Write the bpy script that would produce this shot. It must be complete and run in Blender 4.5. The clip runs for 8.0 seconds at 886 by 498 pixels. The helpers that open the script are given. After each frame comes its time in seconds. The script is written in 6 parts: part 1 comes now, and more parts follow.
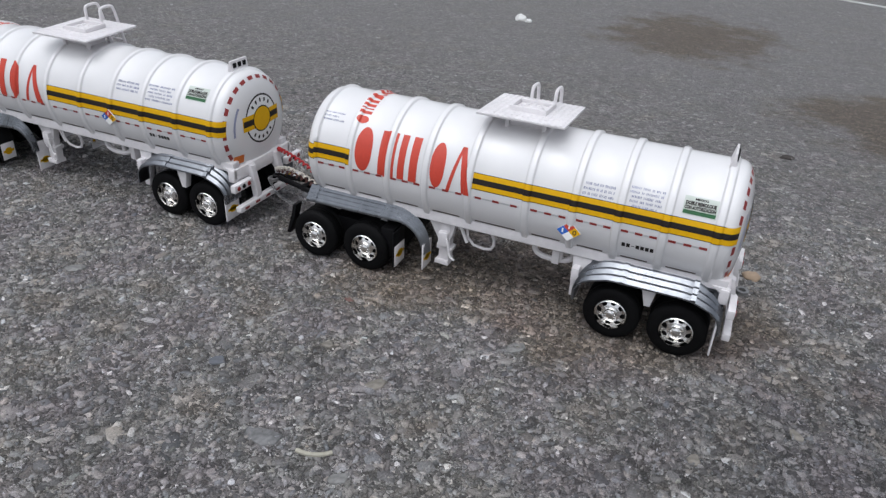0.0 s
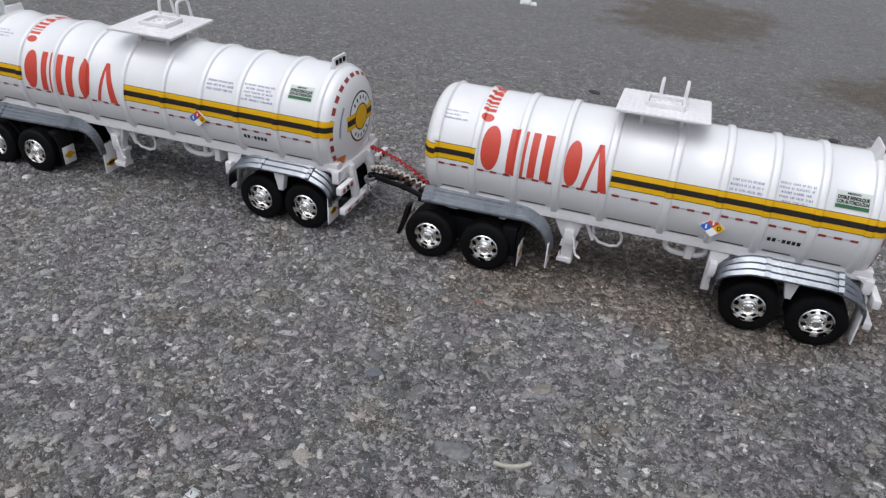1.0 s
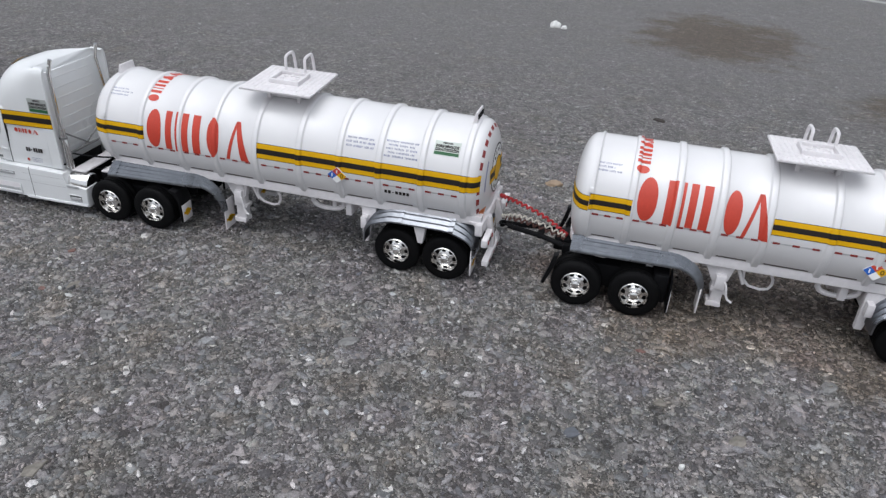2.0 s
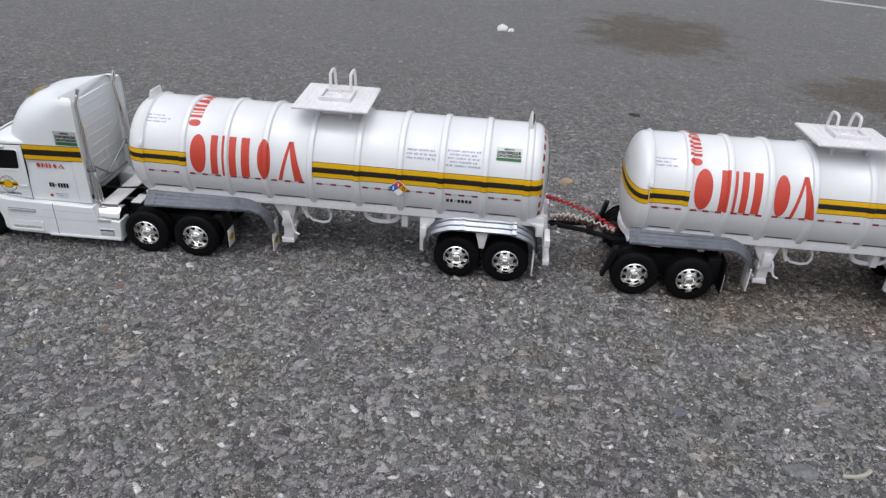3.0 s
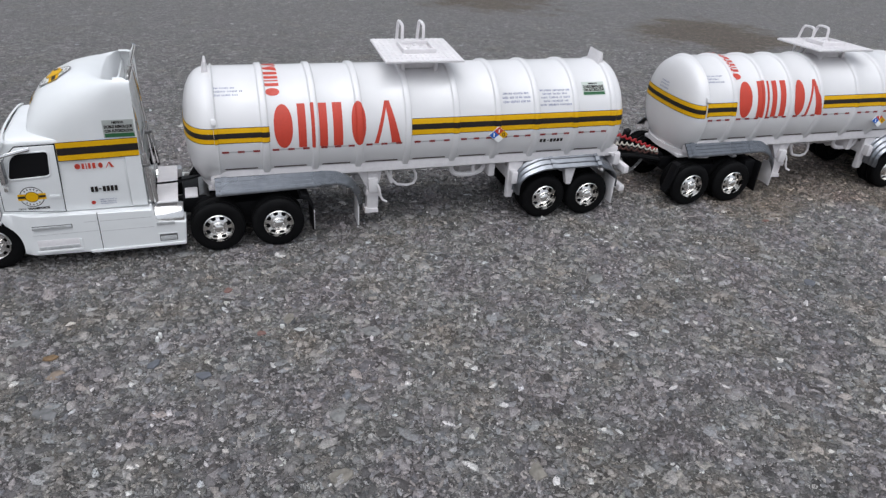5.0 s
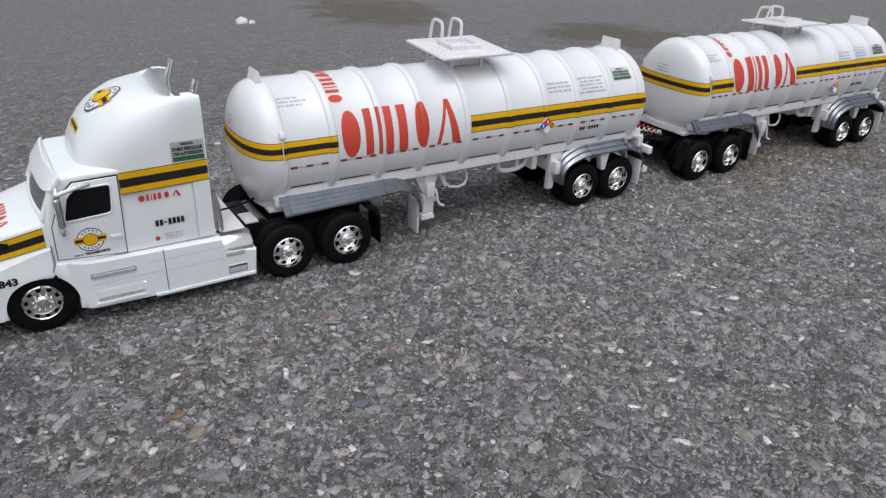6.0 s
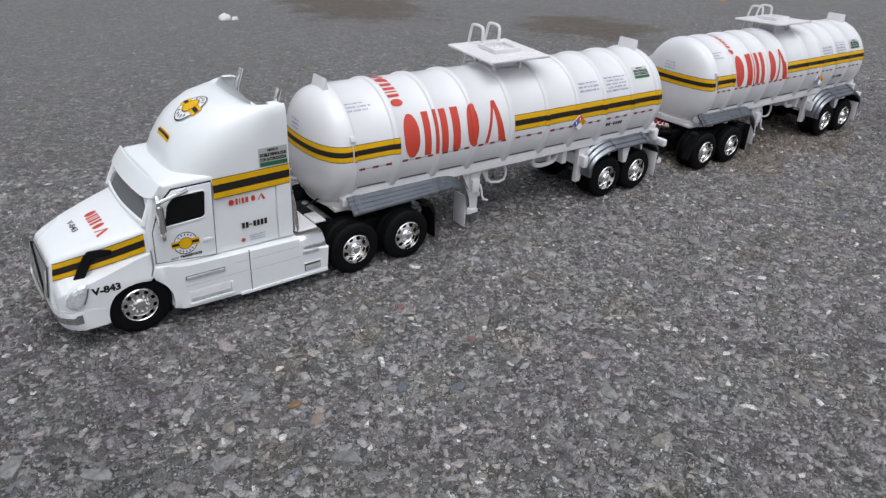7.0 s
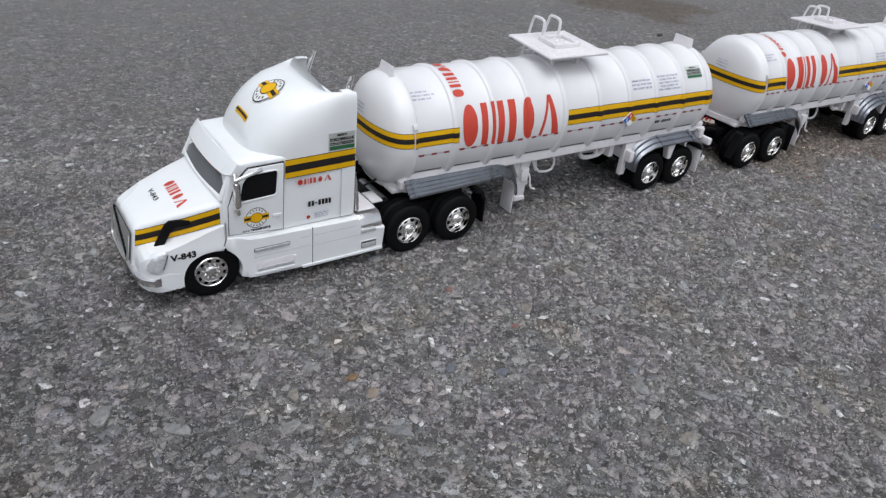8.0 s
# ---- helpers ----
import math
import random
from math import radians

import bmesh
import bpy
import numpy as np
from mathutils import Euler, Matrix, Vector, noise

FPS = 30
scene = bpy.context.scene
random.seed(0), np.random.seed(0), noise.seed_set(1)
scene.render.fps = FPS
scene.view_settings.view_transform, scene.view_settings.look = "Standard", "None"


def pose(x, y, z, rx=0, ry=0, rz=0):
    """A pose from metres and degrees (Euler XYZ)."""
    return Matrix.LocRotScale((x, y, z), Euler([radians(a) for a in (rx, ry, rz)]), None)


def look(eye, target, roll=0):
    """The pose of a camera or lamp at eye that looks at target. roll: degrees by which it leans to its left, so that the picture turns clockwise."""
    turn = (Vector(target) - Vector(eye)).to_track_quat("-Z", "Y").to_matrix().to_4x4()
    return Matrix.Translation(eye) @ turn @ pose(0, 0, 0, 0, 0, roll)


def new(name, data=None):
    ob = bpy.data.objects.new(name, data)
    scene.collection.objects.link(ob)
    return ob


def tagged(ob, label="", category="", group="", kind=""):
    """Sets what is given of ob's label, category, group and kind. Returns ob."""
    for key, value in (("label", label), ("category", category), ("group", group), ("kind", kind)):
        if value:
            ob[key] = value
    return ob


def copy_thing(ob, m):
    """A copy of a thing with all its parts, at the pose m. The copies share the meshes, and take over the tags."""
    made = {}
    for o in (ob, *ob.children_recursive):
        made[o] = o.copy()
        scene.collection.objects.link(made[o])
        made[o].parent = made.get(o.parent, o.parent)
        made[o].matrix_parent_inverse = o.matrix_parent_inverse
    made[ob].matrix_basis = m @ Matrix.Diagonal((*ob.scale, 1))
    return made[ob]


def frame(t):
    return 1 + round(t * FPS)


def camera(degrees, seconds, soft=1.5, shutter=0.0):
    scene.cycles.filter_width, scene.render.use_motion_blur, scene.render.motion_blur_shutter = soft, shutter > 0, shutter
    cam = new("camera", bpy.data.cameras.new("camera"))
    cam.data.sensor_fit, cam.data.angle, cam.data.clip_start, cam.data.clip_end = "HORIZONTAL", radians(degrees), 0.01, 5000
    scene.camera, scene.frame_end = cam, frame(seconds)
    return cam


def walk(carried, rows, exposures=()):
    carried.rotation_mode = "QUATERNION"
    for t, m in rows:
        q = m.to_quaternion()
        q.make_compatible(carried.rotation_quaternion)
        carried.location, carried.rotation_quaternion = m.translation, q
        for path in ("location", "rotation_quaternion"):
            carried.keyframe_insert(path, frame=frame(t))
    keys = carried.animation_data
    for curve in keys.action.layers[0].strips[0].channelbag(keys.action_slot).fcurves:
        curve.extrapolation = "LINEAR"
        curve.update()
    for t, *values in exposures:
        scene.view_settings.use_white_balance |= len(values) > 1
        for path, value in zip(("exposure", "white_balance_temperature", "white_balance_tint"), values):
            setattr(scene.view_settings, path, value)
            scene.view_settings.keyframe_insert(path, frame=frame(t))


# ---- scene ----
cam = camera(64.0, 8.0, soft=1.35)
PATH = [
    (0, (0.6388, -0.3504, 0.2200), (0.5070, -0.0282, 0.0231), 3.26),
    (0.5, (0.5963, -0.3663, 0.2087), (0.4745, -0.0399, 0.0123), 1.66),
    (1, (0.5407, -0.3773, 0.2211), (0.4405, -0.0487, 0.0162), 4.05),
    (1.5, (0.4951, -0.3819, 0.2291), (0.4081, -0.0507, 0.0224), 3.92),
    (2, (0.4379, -0.3985, 0.2394), (0.3524, -0.0632, 0.0388), 3.19),
    (2.2, (0.4187, -0.4016, 0.2401), (0.3444, -0.0646, 0.0379), 3.79),
    (3.3, (0.3147, -0.4366, 0.2436), (0.2992, -0.0879, 0.0482), 1.59),
    (3.5, (0.2952, -0.4425, 0.2452), (0.2936, -0.0949, 0.0474), 1.25),
    (4, (0.2394, -0.4496, 0.2328), (0.2619, -0.1038, 0.0329), 2.99),
    (4.5, (0.1670, -0.4304, 0.2242), (0.2319, -0.0891, 0.0260), 5.44),
    (4.7, (0.1489, -0.4259, 0.2207), (0.2297, -0.0898, 0.0195), 4.60),
    (5.8, (0.0254, -0.3639, 0.1790), (0.2140, -0.0587, 0.0022), 3.41),
    (6, (0.0070, -0.3572, 0.1842), (0.1972, -0.0551, 0.0038), 2.59),
    (6.5, (-0.0208, -0.3498, 0.1958), (0.1804, -0.0587, 0.0093), 2.65),
    (7, (-0.0543, -0.3429, 0.1954), (0.1582, -0.0589, 0.0106), 2.96),
    (7.5, (-0.0720, -0.3366, 0.2137), (0.1435, -0.0606, 0.0205), 2.97),
    (8, (-0.0753, -0.3407, 0.2185), (0.1229, -0.0618, 0.0112), 6.62),
]
walk(cam, [(t, look(eye, target, roll)) for t, eye, target, roll in PATH], exposures=[(0.0, -0.01, 6150, 10), (8.0, -0.01, 6150, 10)])

# ---- sky and light: an overcast day, sun hidden high behind thin cloud ----
SUN_EL, SUN_AZ = radians(73), radians(200)
world = bpy.data.worlds.new("overcast_sky")
scene.world = world
world.use_nodes = True
wn = world.node_tree
sky = wn.nodes.new("ShaderNodeTexSky")
sky.sky_type, sky.sun_disc, sky.sun_elevation, sky.sun_rotation = "NISHITA", False, SUN_EL, SUN_AZ
sky.dust_density = 4.0
grey = wn.nodes.new("ShaderNodeHueSaturation")
grey.inputs["Saturation"].default_value = 0.22
wn.links.new(sky.outputs[0], grey.inputs["Color"])
wn.links.new(grey.outputs[0], wn.nodes["Background"].inputs[0])
wn.nodes["Background"].inputs[1].default_value = 0.145
sun = new("sun", bpy.data.lights.new("sun", "SUN"))
sun.data.energy, sun.data.angle, sun.data.color = 1.25, radians(78), (1.0, 0.995, 0.98)
sun.matrix_world = look((0, 0, 5), (5 * math.cos(SUN_EL) * math.sin(SUN_AZ) * -1, 5 * math.cos(SUN_EL) * math.cos(SUN_AZ) * -1, 5 - 5 * math.sin(SUN_EL)))


# ---- materials ----
def material(name, base, rough=0.5, metal=0.0, spread=0.0, scale=400.0, bump=0.0, bump_scale=1500.0, coat=0.0, islands=0.0, spec=0.5, rough_var=0.0):
    """A plain surface with two scales of colour variation, uneven gloss and fine relief."""
    m = bpy.data.materials.new(name)
    m.use_nodes = True
    nt, b = m.node_tree, m.node_tree.nodes["Principled BSDF"]
    b.inputs["Base Color"].default_value = (*base, 1)
    b.inputs["Roughness"].default_value, b.inputs["Metallic"].default_value = rough, metal
    b.inputs["Coat Weight"].default_value, b.inputs["Coat Roughness"].default_value = coat, 0.07
    b.inputs["Specular IOR Level"].default_value = spec
    co = nt.nodes.new("ShaderNodeTexCoord")
    if spread:
        big, fine = nt.nodes.new("ShaderNodeTexNoise"), nt.nodes.new("ShaderNodeTexNoise")
        big.inputs["Scale"].default_value, fine.inputs["Scale"].default_value = scale * 0.12, scale
        big.inputs["Detail"].default_value = fine.inputs["Detail"].default_value = 4
        both = nt.nodes.new("ShaderNodeMath")
        both.operation = "ADD"
        ramp = nt.nodes.new("ShaderNodeMapRange")
        ramp.inputs[1].default_value, ramp.inputs[2].default_value = 0.6, 1.4
        ramp.inputs[3].default_value, ramp.inputs[4].default_value = 1 - spread, 1 + spread * 0.5
        mul = nt.nodes.new("ShaderNodeVectorMath")
        mul.operation = "SCALE"
        mul.inputs[0].default_value = base
        for n in (big, fine):
            nt.links.new(co.outputs["Object"], n.inputs["Vector"])
        nt.links.new(big.outputs[0], both.inputs[0])
        nt.links.new(fine.outputs[0], both.inputs[1])
        nt.links.new(both.outputs[0], ramp.inputs[0])
        nt.links.new(ramp.outputs[0], mul.inputs["Scale"])
        nt.links.new(mul.outputs[0], b.inputs["Base Color"])
        if rough_var:
            rr = nt.nodes.new("ShaderNodeMapRange")
            rr.inputs[1].default_value, rr.inputs[2].default_value = 0.3, 0.7
            rr.inputs[3].default_value, rr.inputs[4].default_value = rough - rough_var, rough + rough_var
            nt.links.new(big.outputs[0], rr.inputs[0])
            nt.links.new(rr.outputs[0], b.inputs["Roughness"])
    if bump:
        tex, bmp = nt.nodes.new("ShaderNodeTexNoise"), nt.nodes.new("ShaderNodeBump")
        tex.inputs["Scale"].default_value, tex.inputs["Detail"].default_value = bump_scale, 5
        bmp.inputs["Strength"].default_value, bmp.inputs["Distance"].default_value = bump, 0.0004
        nt.links.new(co.outputs["Object"], tex.inputs["Vector"])
        nt.links.new(tex.outputs[0], bmp.inputs["Height"])
        nt.links.new(bmp.outputs[0], b.inputs["Normal"])
    return m


WHITE = material("white_moulded_plastic", (0.735, 0.726, 0.731), 0.32, spread=0.05, scale=60, bump=0.05, bump_scale=500, coat=0.5, rough_var=0.06)
CABWHITE = material("white_cab_plastic", (0.780, 0.792, 0.796), 0.30, spread=0.05, scale=60, bump=0.05, bump_scale=500, coat=0.3, rough_var=0.06)
STYRENE = material("white_hand_painted_styrene", (0.75, 0.725, 0.735), 0.5, spread=0.12, scale=300, bump=0.35, bump_scale=700, rough_var=0.1)
YELLOW = material("yellow_print", (0.74, 0.41, 0.0), 0.5, spread=0.08, scale=500, spec=0.25)
BLACKP = material("black_print", (0.020, 0.016, 0.015), 0.5, spread=0.2, scale=500, spec=0.25)
REDP = material("red_print", (0.56, 0.055, 0.03), 0.45, spread=0.12, scale=700)
DARKRED = material("dark_red_tape", (0.27, 0.028, 0.026), 0.5, spread=0.2, scale=700)
ORANGEP = material("orange_print", (0.62, 0.16, 0.02), 0.45, spread=0.1)
BLUEP = material("blue_print", (0.02, 0.12, 0.5), 0.45, spread=0.1)
NAVY = material("navy_fine_print", (0.29, 0.31, 0.44), 0.5, spread=0.5, scale=1400)
# brown-black for the painted shadow gap along the frame rail
RAIL_GAP = material("dark_brown_gap_shade", (0.095, 0.062, 0.056), 0.6, spread=0.4, scale=500)
TAPE = material("pale_reflective_tape", (0.52, 0.52, 0.53), 0.4, spread=0.2)
PAPER = material("grey_green_paper_label", (0.55, 0.60, 0.55), 0.5, spread=0.1)
SILVERP = material("silver_paper_label", (0.42, 0.44, 0.42), 0.4, spread=0.1)
GREENP = material("green_print", (0.02, 0.12, 0.04), 0.5, spread=0.2)
WHITEP = material("white_print", (0.80, 0.80, 0.80), 0.4, spread=0.04)
RUBBER = material("black_rubber", (0.006, 0.006, 0.0065), 0.62, spec=0.08, spread=0.35, scale=250, bump=0.3, bump_scale=900, rough_var=0.12)
BLACK = material("black_plastic", (0.006, 0.006, 0.007), 0.5, spread=0.3, scale=200, bump=0.15, spec=0.12)
CAB_SHADE = material("unlit_cab_interior", (0.006, 0.006, 0.007), 0.7, spec=0.12)
CHROME = material("chrome", (0.84, 0.83, 0.82), 0.09, metal=1.0, spread=0.08, scale=200, bump=0.30, bump_scale=420, rough_var=0.04)
ALU = material("brushed_aluminium_foil", (0.275, 0.288, 0.312), 0.30, metal=1.0, spread=0.25, scale=260, bump=0.35, bump_scale=260, rough_var=0.08)
SILVER = material("silver_painted_tread", (0.58, 0.59, 0.60), 0.32, metal=0.25, spread=0.35, scale=500, bump=0.8, bump_scale=420)
RIM = material("moulded_chrome_rim", (0.88, 0.865, 0.84), 0.06, metal=1.0, spread=0.12, scale=240, bump=1.5, bump_scale=240, rough_var=0.04)
STEEL = material("dull_steel", (0.30, 0.30, 0.30), 0.45, metal=0.7, spread=0.3, bump=0.3)
REDHOSE = material("red_coiled_cord", (0.42, 0.02, 0.025), 0.45, spread=0.2)
CREAM = material("cream_twisted_cord", (0.60, 0.56, 0.50), 0.6, spread=0.2)
BROWNC = material("brown_twisted_cord", (0.12, 0.05, 0.04), 0.6, spread=0.3)
LAMP = material("clear_headlight", (0.84, 0.86, 0.88), 0.10, metal=0.4, spread=0.4, scale=900, bump=0.7, bump_scale=620, coat=0.6)
REDLENS = material("red_lens", (0.45, 0.05, 0.04), 0.25, coat=0.5)
MESHG = material("dark_grille_mesh", (0.16, 0.16, 0.16), 0.4, metal=0.6, spread=0.3)
LATTICE = material("satin_chrome_lattice", (0.62, 0.62, 0.60), 0.34, metal=0.8, spread=0.2)
STONEW = material("white_stone", (0.72, 0.72, 0.70), 0.8, spread=0.2, scale=120, bump=0.6, bump_scale=250)
STONEN = material("brown_stone", (0.24, 0.19, 0.15), 0.85, spread=0.4, scale=300, bump=0.6, bump_scale=400)
STONEB = material("beige_stone", (0.36, 0.27, 0.19), 0.85, spread=0.3, scale=200, bump=0.6, bump_scale=300)
DARKST = material("dark_brown_stone", (0.05, 0.042, 0.038), 0.8, spread=0.4, scale=300, bump=0.6, bump_scale=400)
TWIG = material("dry_twig", (0.42, 0.40, 0.33), 0.8, spread=0.3, scale=300, bump=0.6, bump_scale=500)
LEAF = material("dry_orange_leaf", (0.40, 0.20, 0.04), 0.7, spread=0.3, scale=300)
SLABS = {"lg": material("pale_grey_chip", (0.215, 0.213, 0.208), 0.8, spread=0.6, scale=420, bump=0.9, bump_scale=700), "gr": material("grey_chip", (0.17, 0.17, 0.172), 0.8, spread=0.6, scale=420, bump=0.9, bump_scale=700), "tan": material("tan_chip", (0.215, 0.198, 0.172), 0.85, spread=0.6, scale=420, bump=0.9, bump_scale=700), "br": material("brown_chip", (0.20, 0.13, 0.07), 0.85, spread=0.6, scale=420, bump=0.9, bump_scale=700), "or": material("orange_chip", (0.21, 0.155, 0.11), 0.85, spread=0.3, scale=500), "bl": material("blue_grey_chip", (0.115, 0.122, 0.14), 0.8, spread=0.3, scale=500, bump=0.5), "red": material("reddish_chip", (0.19, 0.11, 0.095), 0.85, spread=0.3, scale=500, bump=0.5), "w": material("white_chip", (0.68, 0.68, 0.66), 0.7, spread=0.15, scale=500)}
PAINT = material("worn_white_road_paint", (0.45, 0.45, 0.44), 0.8, spread=0.4, scale=60, bump=0.5, bump_scale=300)

GLASS = bpy.data.materials.new("tinted_glass")
GLASS.use_nodes = True
gb = GLASS.node_tree.nodes["Principled BSDF"]
gb.inputs["Base Color"].default_value, gb.inputs["Roughness"].default_value = (0.13, 0.137, 0.145, 1), 0.06
gb.inputs["Specular IOR Level"].default_value = 0.9

# ---- mesh helpers: all lengths below are millimetres, laid down in metres ----
MM = 0.001


def part(name, bm, mat, parent=None, label="", smooth=38, m=None):
    """One mesh object from bm (millimetres), under parent."""
    bmesh.ops.recalc_face_normals(bm, faces=bm.faces)
    lim = radians(smooth)
    for f in bm.faces:
        f.smooth = True
    for e in bm.edges:
        e.smooth = len(e.link_faces) == 2 and e.calc_face_angle(0) < lim
    bm.transform(Matrix.Scale(MM, 4))
    me = bpy.data.meshes.new(name)
    bm.to_mesh(me)
    bm.free()
    me.materials.append(mat)
    ob = new(name, me)
    ob.parent = parent
    if m is not None:
        ob.matrix_basis = m
    if label:
        ob["label"] = label
    if name in ("fine_print", "lettering_marks", "deck_tread"):
        ob["kind"] = "stuff"
    return ob


def share(ob, parent, m):
    """The same mesh again, as a part of its own."""
    again = ob.copy()
    scene.collection.objects.link(again)
    again.parent = parent
    again.matrix_basis = m
    return again


def place(x, y, z, rx=0, ry=0, rz=0):
    return pose(x * MM, y * MM, z * MM, rx, ry, rz)


def box(bm, x0, x1, y0, y1, z0, z1, bevel=0.0, seg=2):
    made = bmesh.ops.create_cube(bm, size=1)["verts"]
    for v in made:
        v.co = Vector(((x0 + x1) / 2 + v.co.x * (x1 - x0), (y0 + y1) / 2 + v.co.y * (y1 - y0), (z0 + z1) / 2 + v.co.z * (z1 - z0)))
    if bevel:
        edges = list({e for v in made for e in v.link_edges})
        bmesh.ops.bevel(bm, geom=edges, offset=bevel, segments=seg, affect="EDGES", profile=0.5)


def boxm(x0, x1, y0, y1, z0, z1, bevel=0.0, seg=2):
    bm = bmesh.new()
    box(bm, x0, x1, y0, y1, z0, z1, bevel, seg)
    return bm


def prism(points, y0, y1, bevel=0.0, seg=2, bm=None):
    """A side profile of (x, z) points drawn out from y0 to y1, edges rounded."""
    bm = bm or bmesh.new()
    lo = [bm.verts.new((x, y0, z)) for x, z in points]
    hi = [bm.verts.new((x, y1, z)) for x, z in points]
    n = len(points)
    caps = [bm.faces.new(lo), bm.faces.new(hi[::-1])]
    for i in range(n):
        bm.faces.new((lo[i], hi[i], hi[(i + 1) % n], lo[(i + 1) % n]))
    if bevel:
        edges = [e for f in caps for e in f.edges]
        bmesh.ops.bevel(bm, geom=edges, offset=bevel, segments=seg, affect="EDGES", profile=0.5, clamp_overlap=True)
    return bm


def loft(sections, caps=True, bm=None, closed=True):
    """A skin through rings of points, all with the same count."""
    bm = bm or bmesh.new()
    rings = [[bm.verts.new(p) for p in s] for s in sections]
    n = len(rings[0])
    for a, b in zip(rings, rings[1:]):
        for i in range(n if closed else n - 1):
            bm.faces.new((a[i], a[(i + 1) % n], b[(i + 1) % n], b[i]))
    if caps and closed:
        bm.faces.new(rings[0])
        bm.faces.new(rings[-1][::-1])
    return bm


def lathe(profile, n=48, axis="y", centre=(0, 0, 0), bm=None, closed=False):
    """(along, radius) points turned round an axis."""
    bm = bm or bmesh.new()
    rings = []
    for a, r in profile:
        ring = []
        for i in range(n):
            c, s = r * math.cos(2 * math.pi * i / n), r * math.sin(2 * math.pi * i / n)
            p = {"x": (a, c, s), "y": (c, a, s), "z": (c, s, a)}[axis]
            ring.append(bm.verts.new(Vector(p) + Vector(centre)))
        rings.append(ring)
    pairs = list(zip(rings, rings[1:])) + ([(rings[-1], rings[0])] if closed else [])
    for a, b in pairs:
        for i in range(n):
            bm.faces.new((a[i], a[(i + 1) % n], b[(i + 1) % n], b[i]))
    if not closed:
        if profile[0][1] > 0.01:
            bm.faces.new(rings[0])
        if profile[-1][1] > 0.01:
            bm.faces.new(rings[-1][::-1])
    bmesh.ops.remove_doubles(bm, verts=bm.verts, dist=0.0005)
    return bm


def tube(points, r, n=8, bm=None, round_to=0):
    """A round bar along a path; round_to: how often the corners are smoothed."""
    bm = bm or bmesh.new()
    pts = [Vector(p) for p in points]
    for _ in range(round_to):
        out = [pts[0]]
        for a, b in zip(pts, pts[1:]):
            out += [a.lerp(b, 0.25), a.lerp(b, 0.75)]
        pts = out + [pts[-1]]
    rings, side = [], None
    for i, p in enumerate(pts):
        way = (pts[min(i + 1, len(pts) - 1)] - pts[max(i - 1, 0)]).normalized()
        if side is None:
            side = way.orthogonal().normalized()
        side = (side - way * side.dot(way)).normalized()
        up = way.cross(side)
        rings.append([bm.verts.new(p + r * (math.cos(2 * math.pi * k / n) * side + math.sin(2 * math.pi * k / n) * up)) for k in range(n)])
    for a, b in zip(rings, rings[1:]):
        for k in range(n):
            bm.faces.new((a[k], a[(k + 1) % n], b[(k + 1) % n], b[k]))
    bm.faces.new(rings[0])
    bm.faces.new(rings[-1][::-1])
    return bm


def flat(loops, cut=0.0, cuts_u=()):
    """Flat (u, v) outlines as faces in the xy plane, cut into strips of height cut so that they can be bent."""
    bm = bmesh.new()
    for loop in loops:
        bm.faces.new([bm.verts.new((u, v, 0)) for u, v in loop])
    bmesh.ops.remove_doubles(bm, verts=bm.verts[:], dist=1e-4)
    bmesh.ops.triangulate(bm, faces=[f for f in bm.faces if len(f.verts) > 4])
    lines = []
    if cut:
        v0, v1 = min(v.co.y for v in bm.verts), max(v.co.y for v in bm.verts)
        k = math.ceil(v0 / cut)
        while k * cut < v1:
            lines.append(((0, k * cut, 0), (0, 1, 0)))
            k += 1
    lines += [((u, 0, 0), (1, 0, 0)) for u in cuts_u]
    for co, no in lines:
        bmesh.ops.bisect_plane(bm, geom=bm.verts[:] + bm.edges[:] + bm.faces[:], plane_co=co, plane_no=no, dist=1e-5)
    return bm


def rect(u0, u1, v0, v1):
    return [(u0, v0), (u1, v0), (u1, v1), (u0, v1)]


def oval(u, v, a, b, n=28, turn=0.0):
    c, s = math.cos(turn), math.sin(turn)
    pts = [(a * math.cos(2 * math.pi * i / n), b * math.sin(2 * math.pi * i / n)) for i in range(n)]
    return [(u + c * p - s * q, v + s * p + c * q) for p, q in pts]


def hoop(u, v, a, b, width, n=32, a0=0.0, a1=360.0):
    """Quads of a ring, or of part of one."""
    out = []
    for i in range(n):
        t0, t1 = (radians(a0 + (a1 - a0) * k / n) for k in (i, i + 1))
        out.append([(u + (a - w) * math.cos(t), v + (b - w) * math.sin(t)) for t, w in ((t0, 0), (t1, 0), (t1, width), (t0, width))])
    return out


def bent(bm, fn):
    for v in bm.verts:
        v.co = Vector(fn(v.co.x, v.co.y))
    return bm


def lines_of_print(u0, u1, v1, row, count, rnd, fill=0.62, ragged=0.5, centred=True):
    """Rows of words, each a run of small upright bars, that stand for fine print."""
    out = []
    pitch = (u1 - u0) / 24
    for k in range(count):
        short = rnd.random() * ragged * 0.5 * (u1 - u0)
        a, end = (u0 + short / 2, u1 - short / 2) if centred else (u0, u1 - short)
        v, left = v1 - k * row, rnd.randint(3, 9)
        while a < end:
            if left == 0:
                left = rnd.randint(2, 9)
            else:
                tall = row * fill * (0.8 + 0.2 * rnd.random())
                out.append(rect(a, a + pitch * (0.42 + 0.32 * rnd.random()), v - row * fill, v - row * fill + tall))
                left -= 1
            a += pitch
    return out


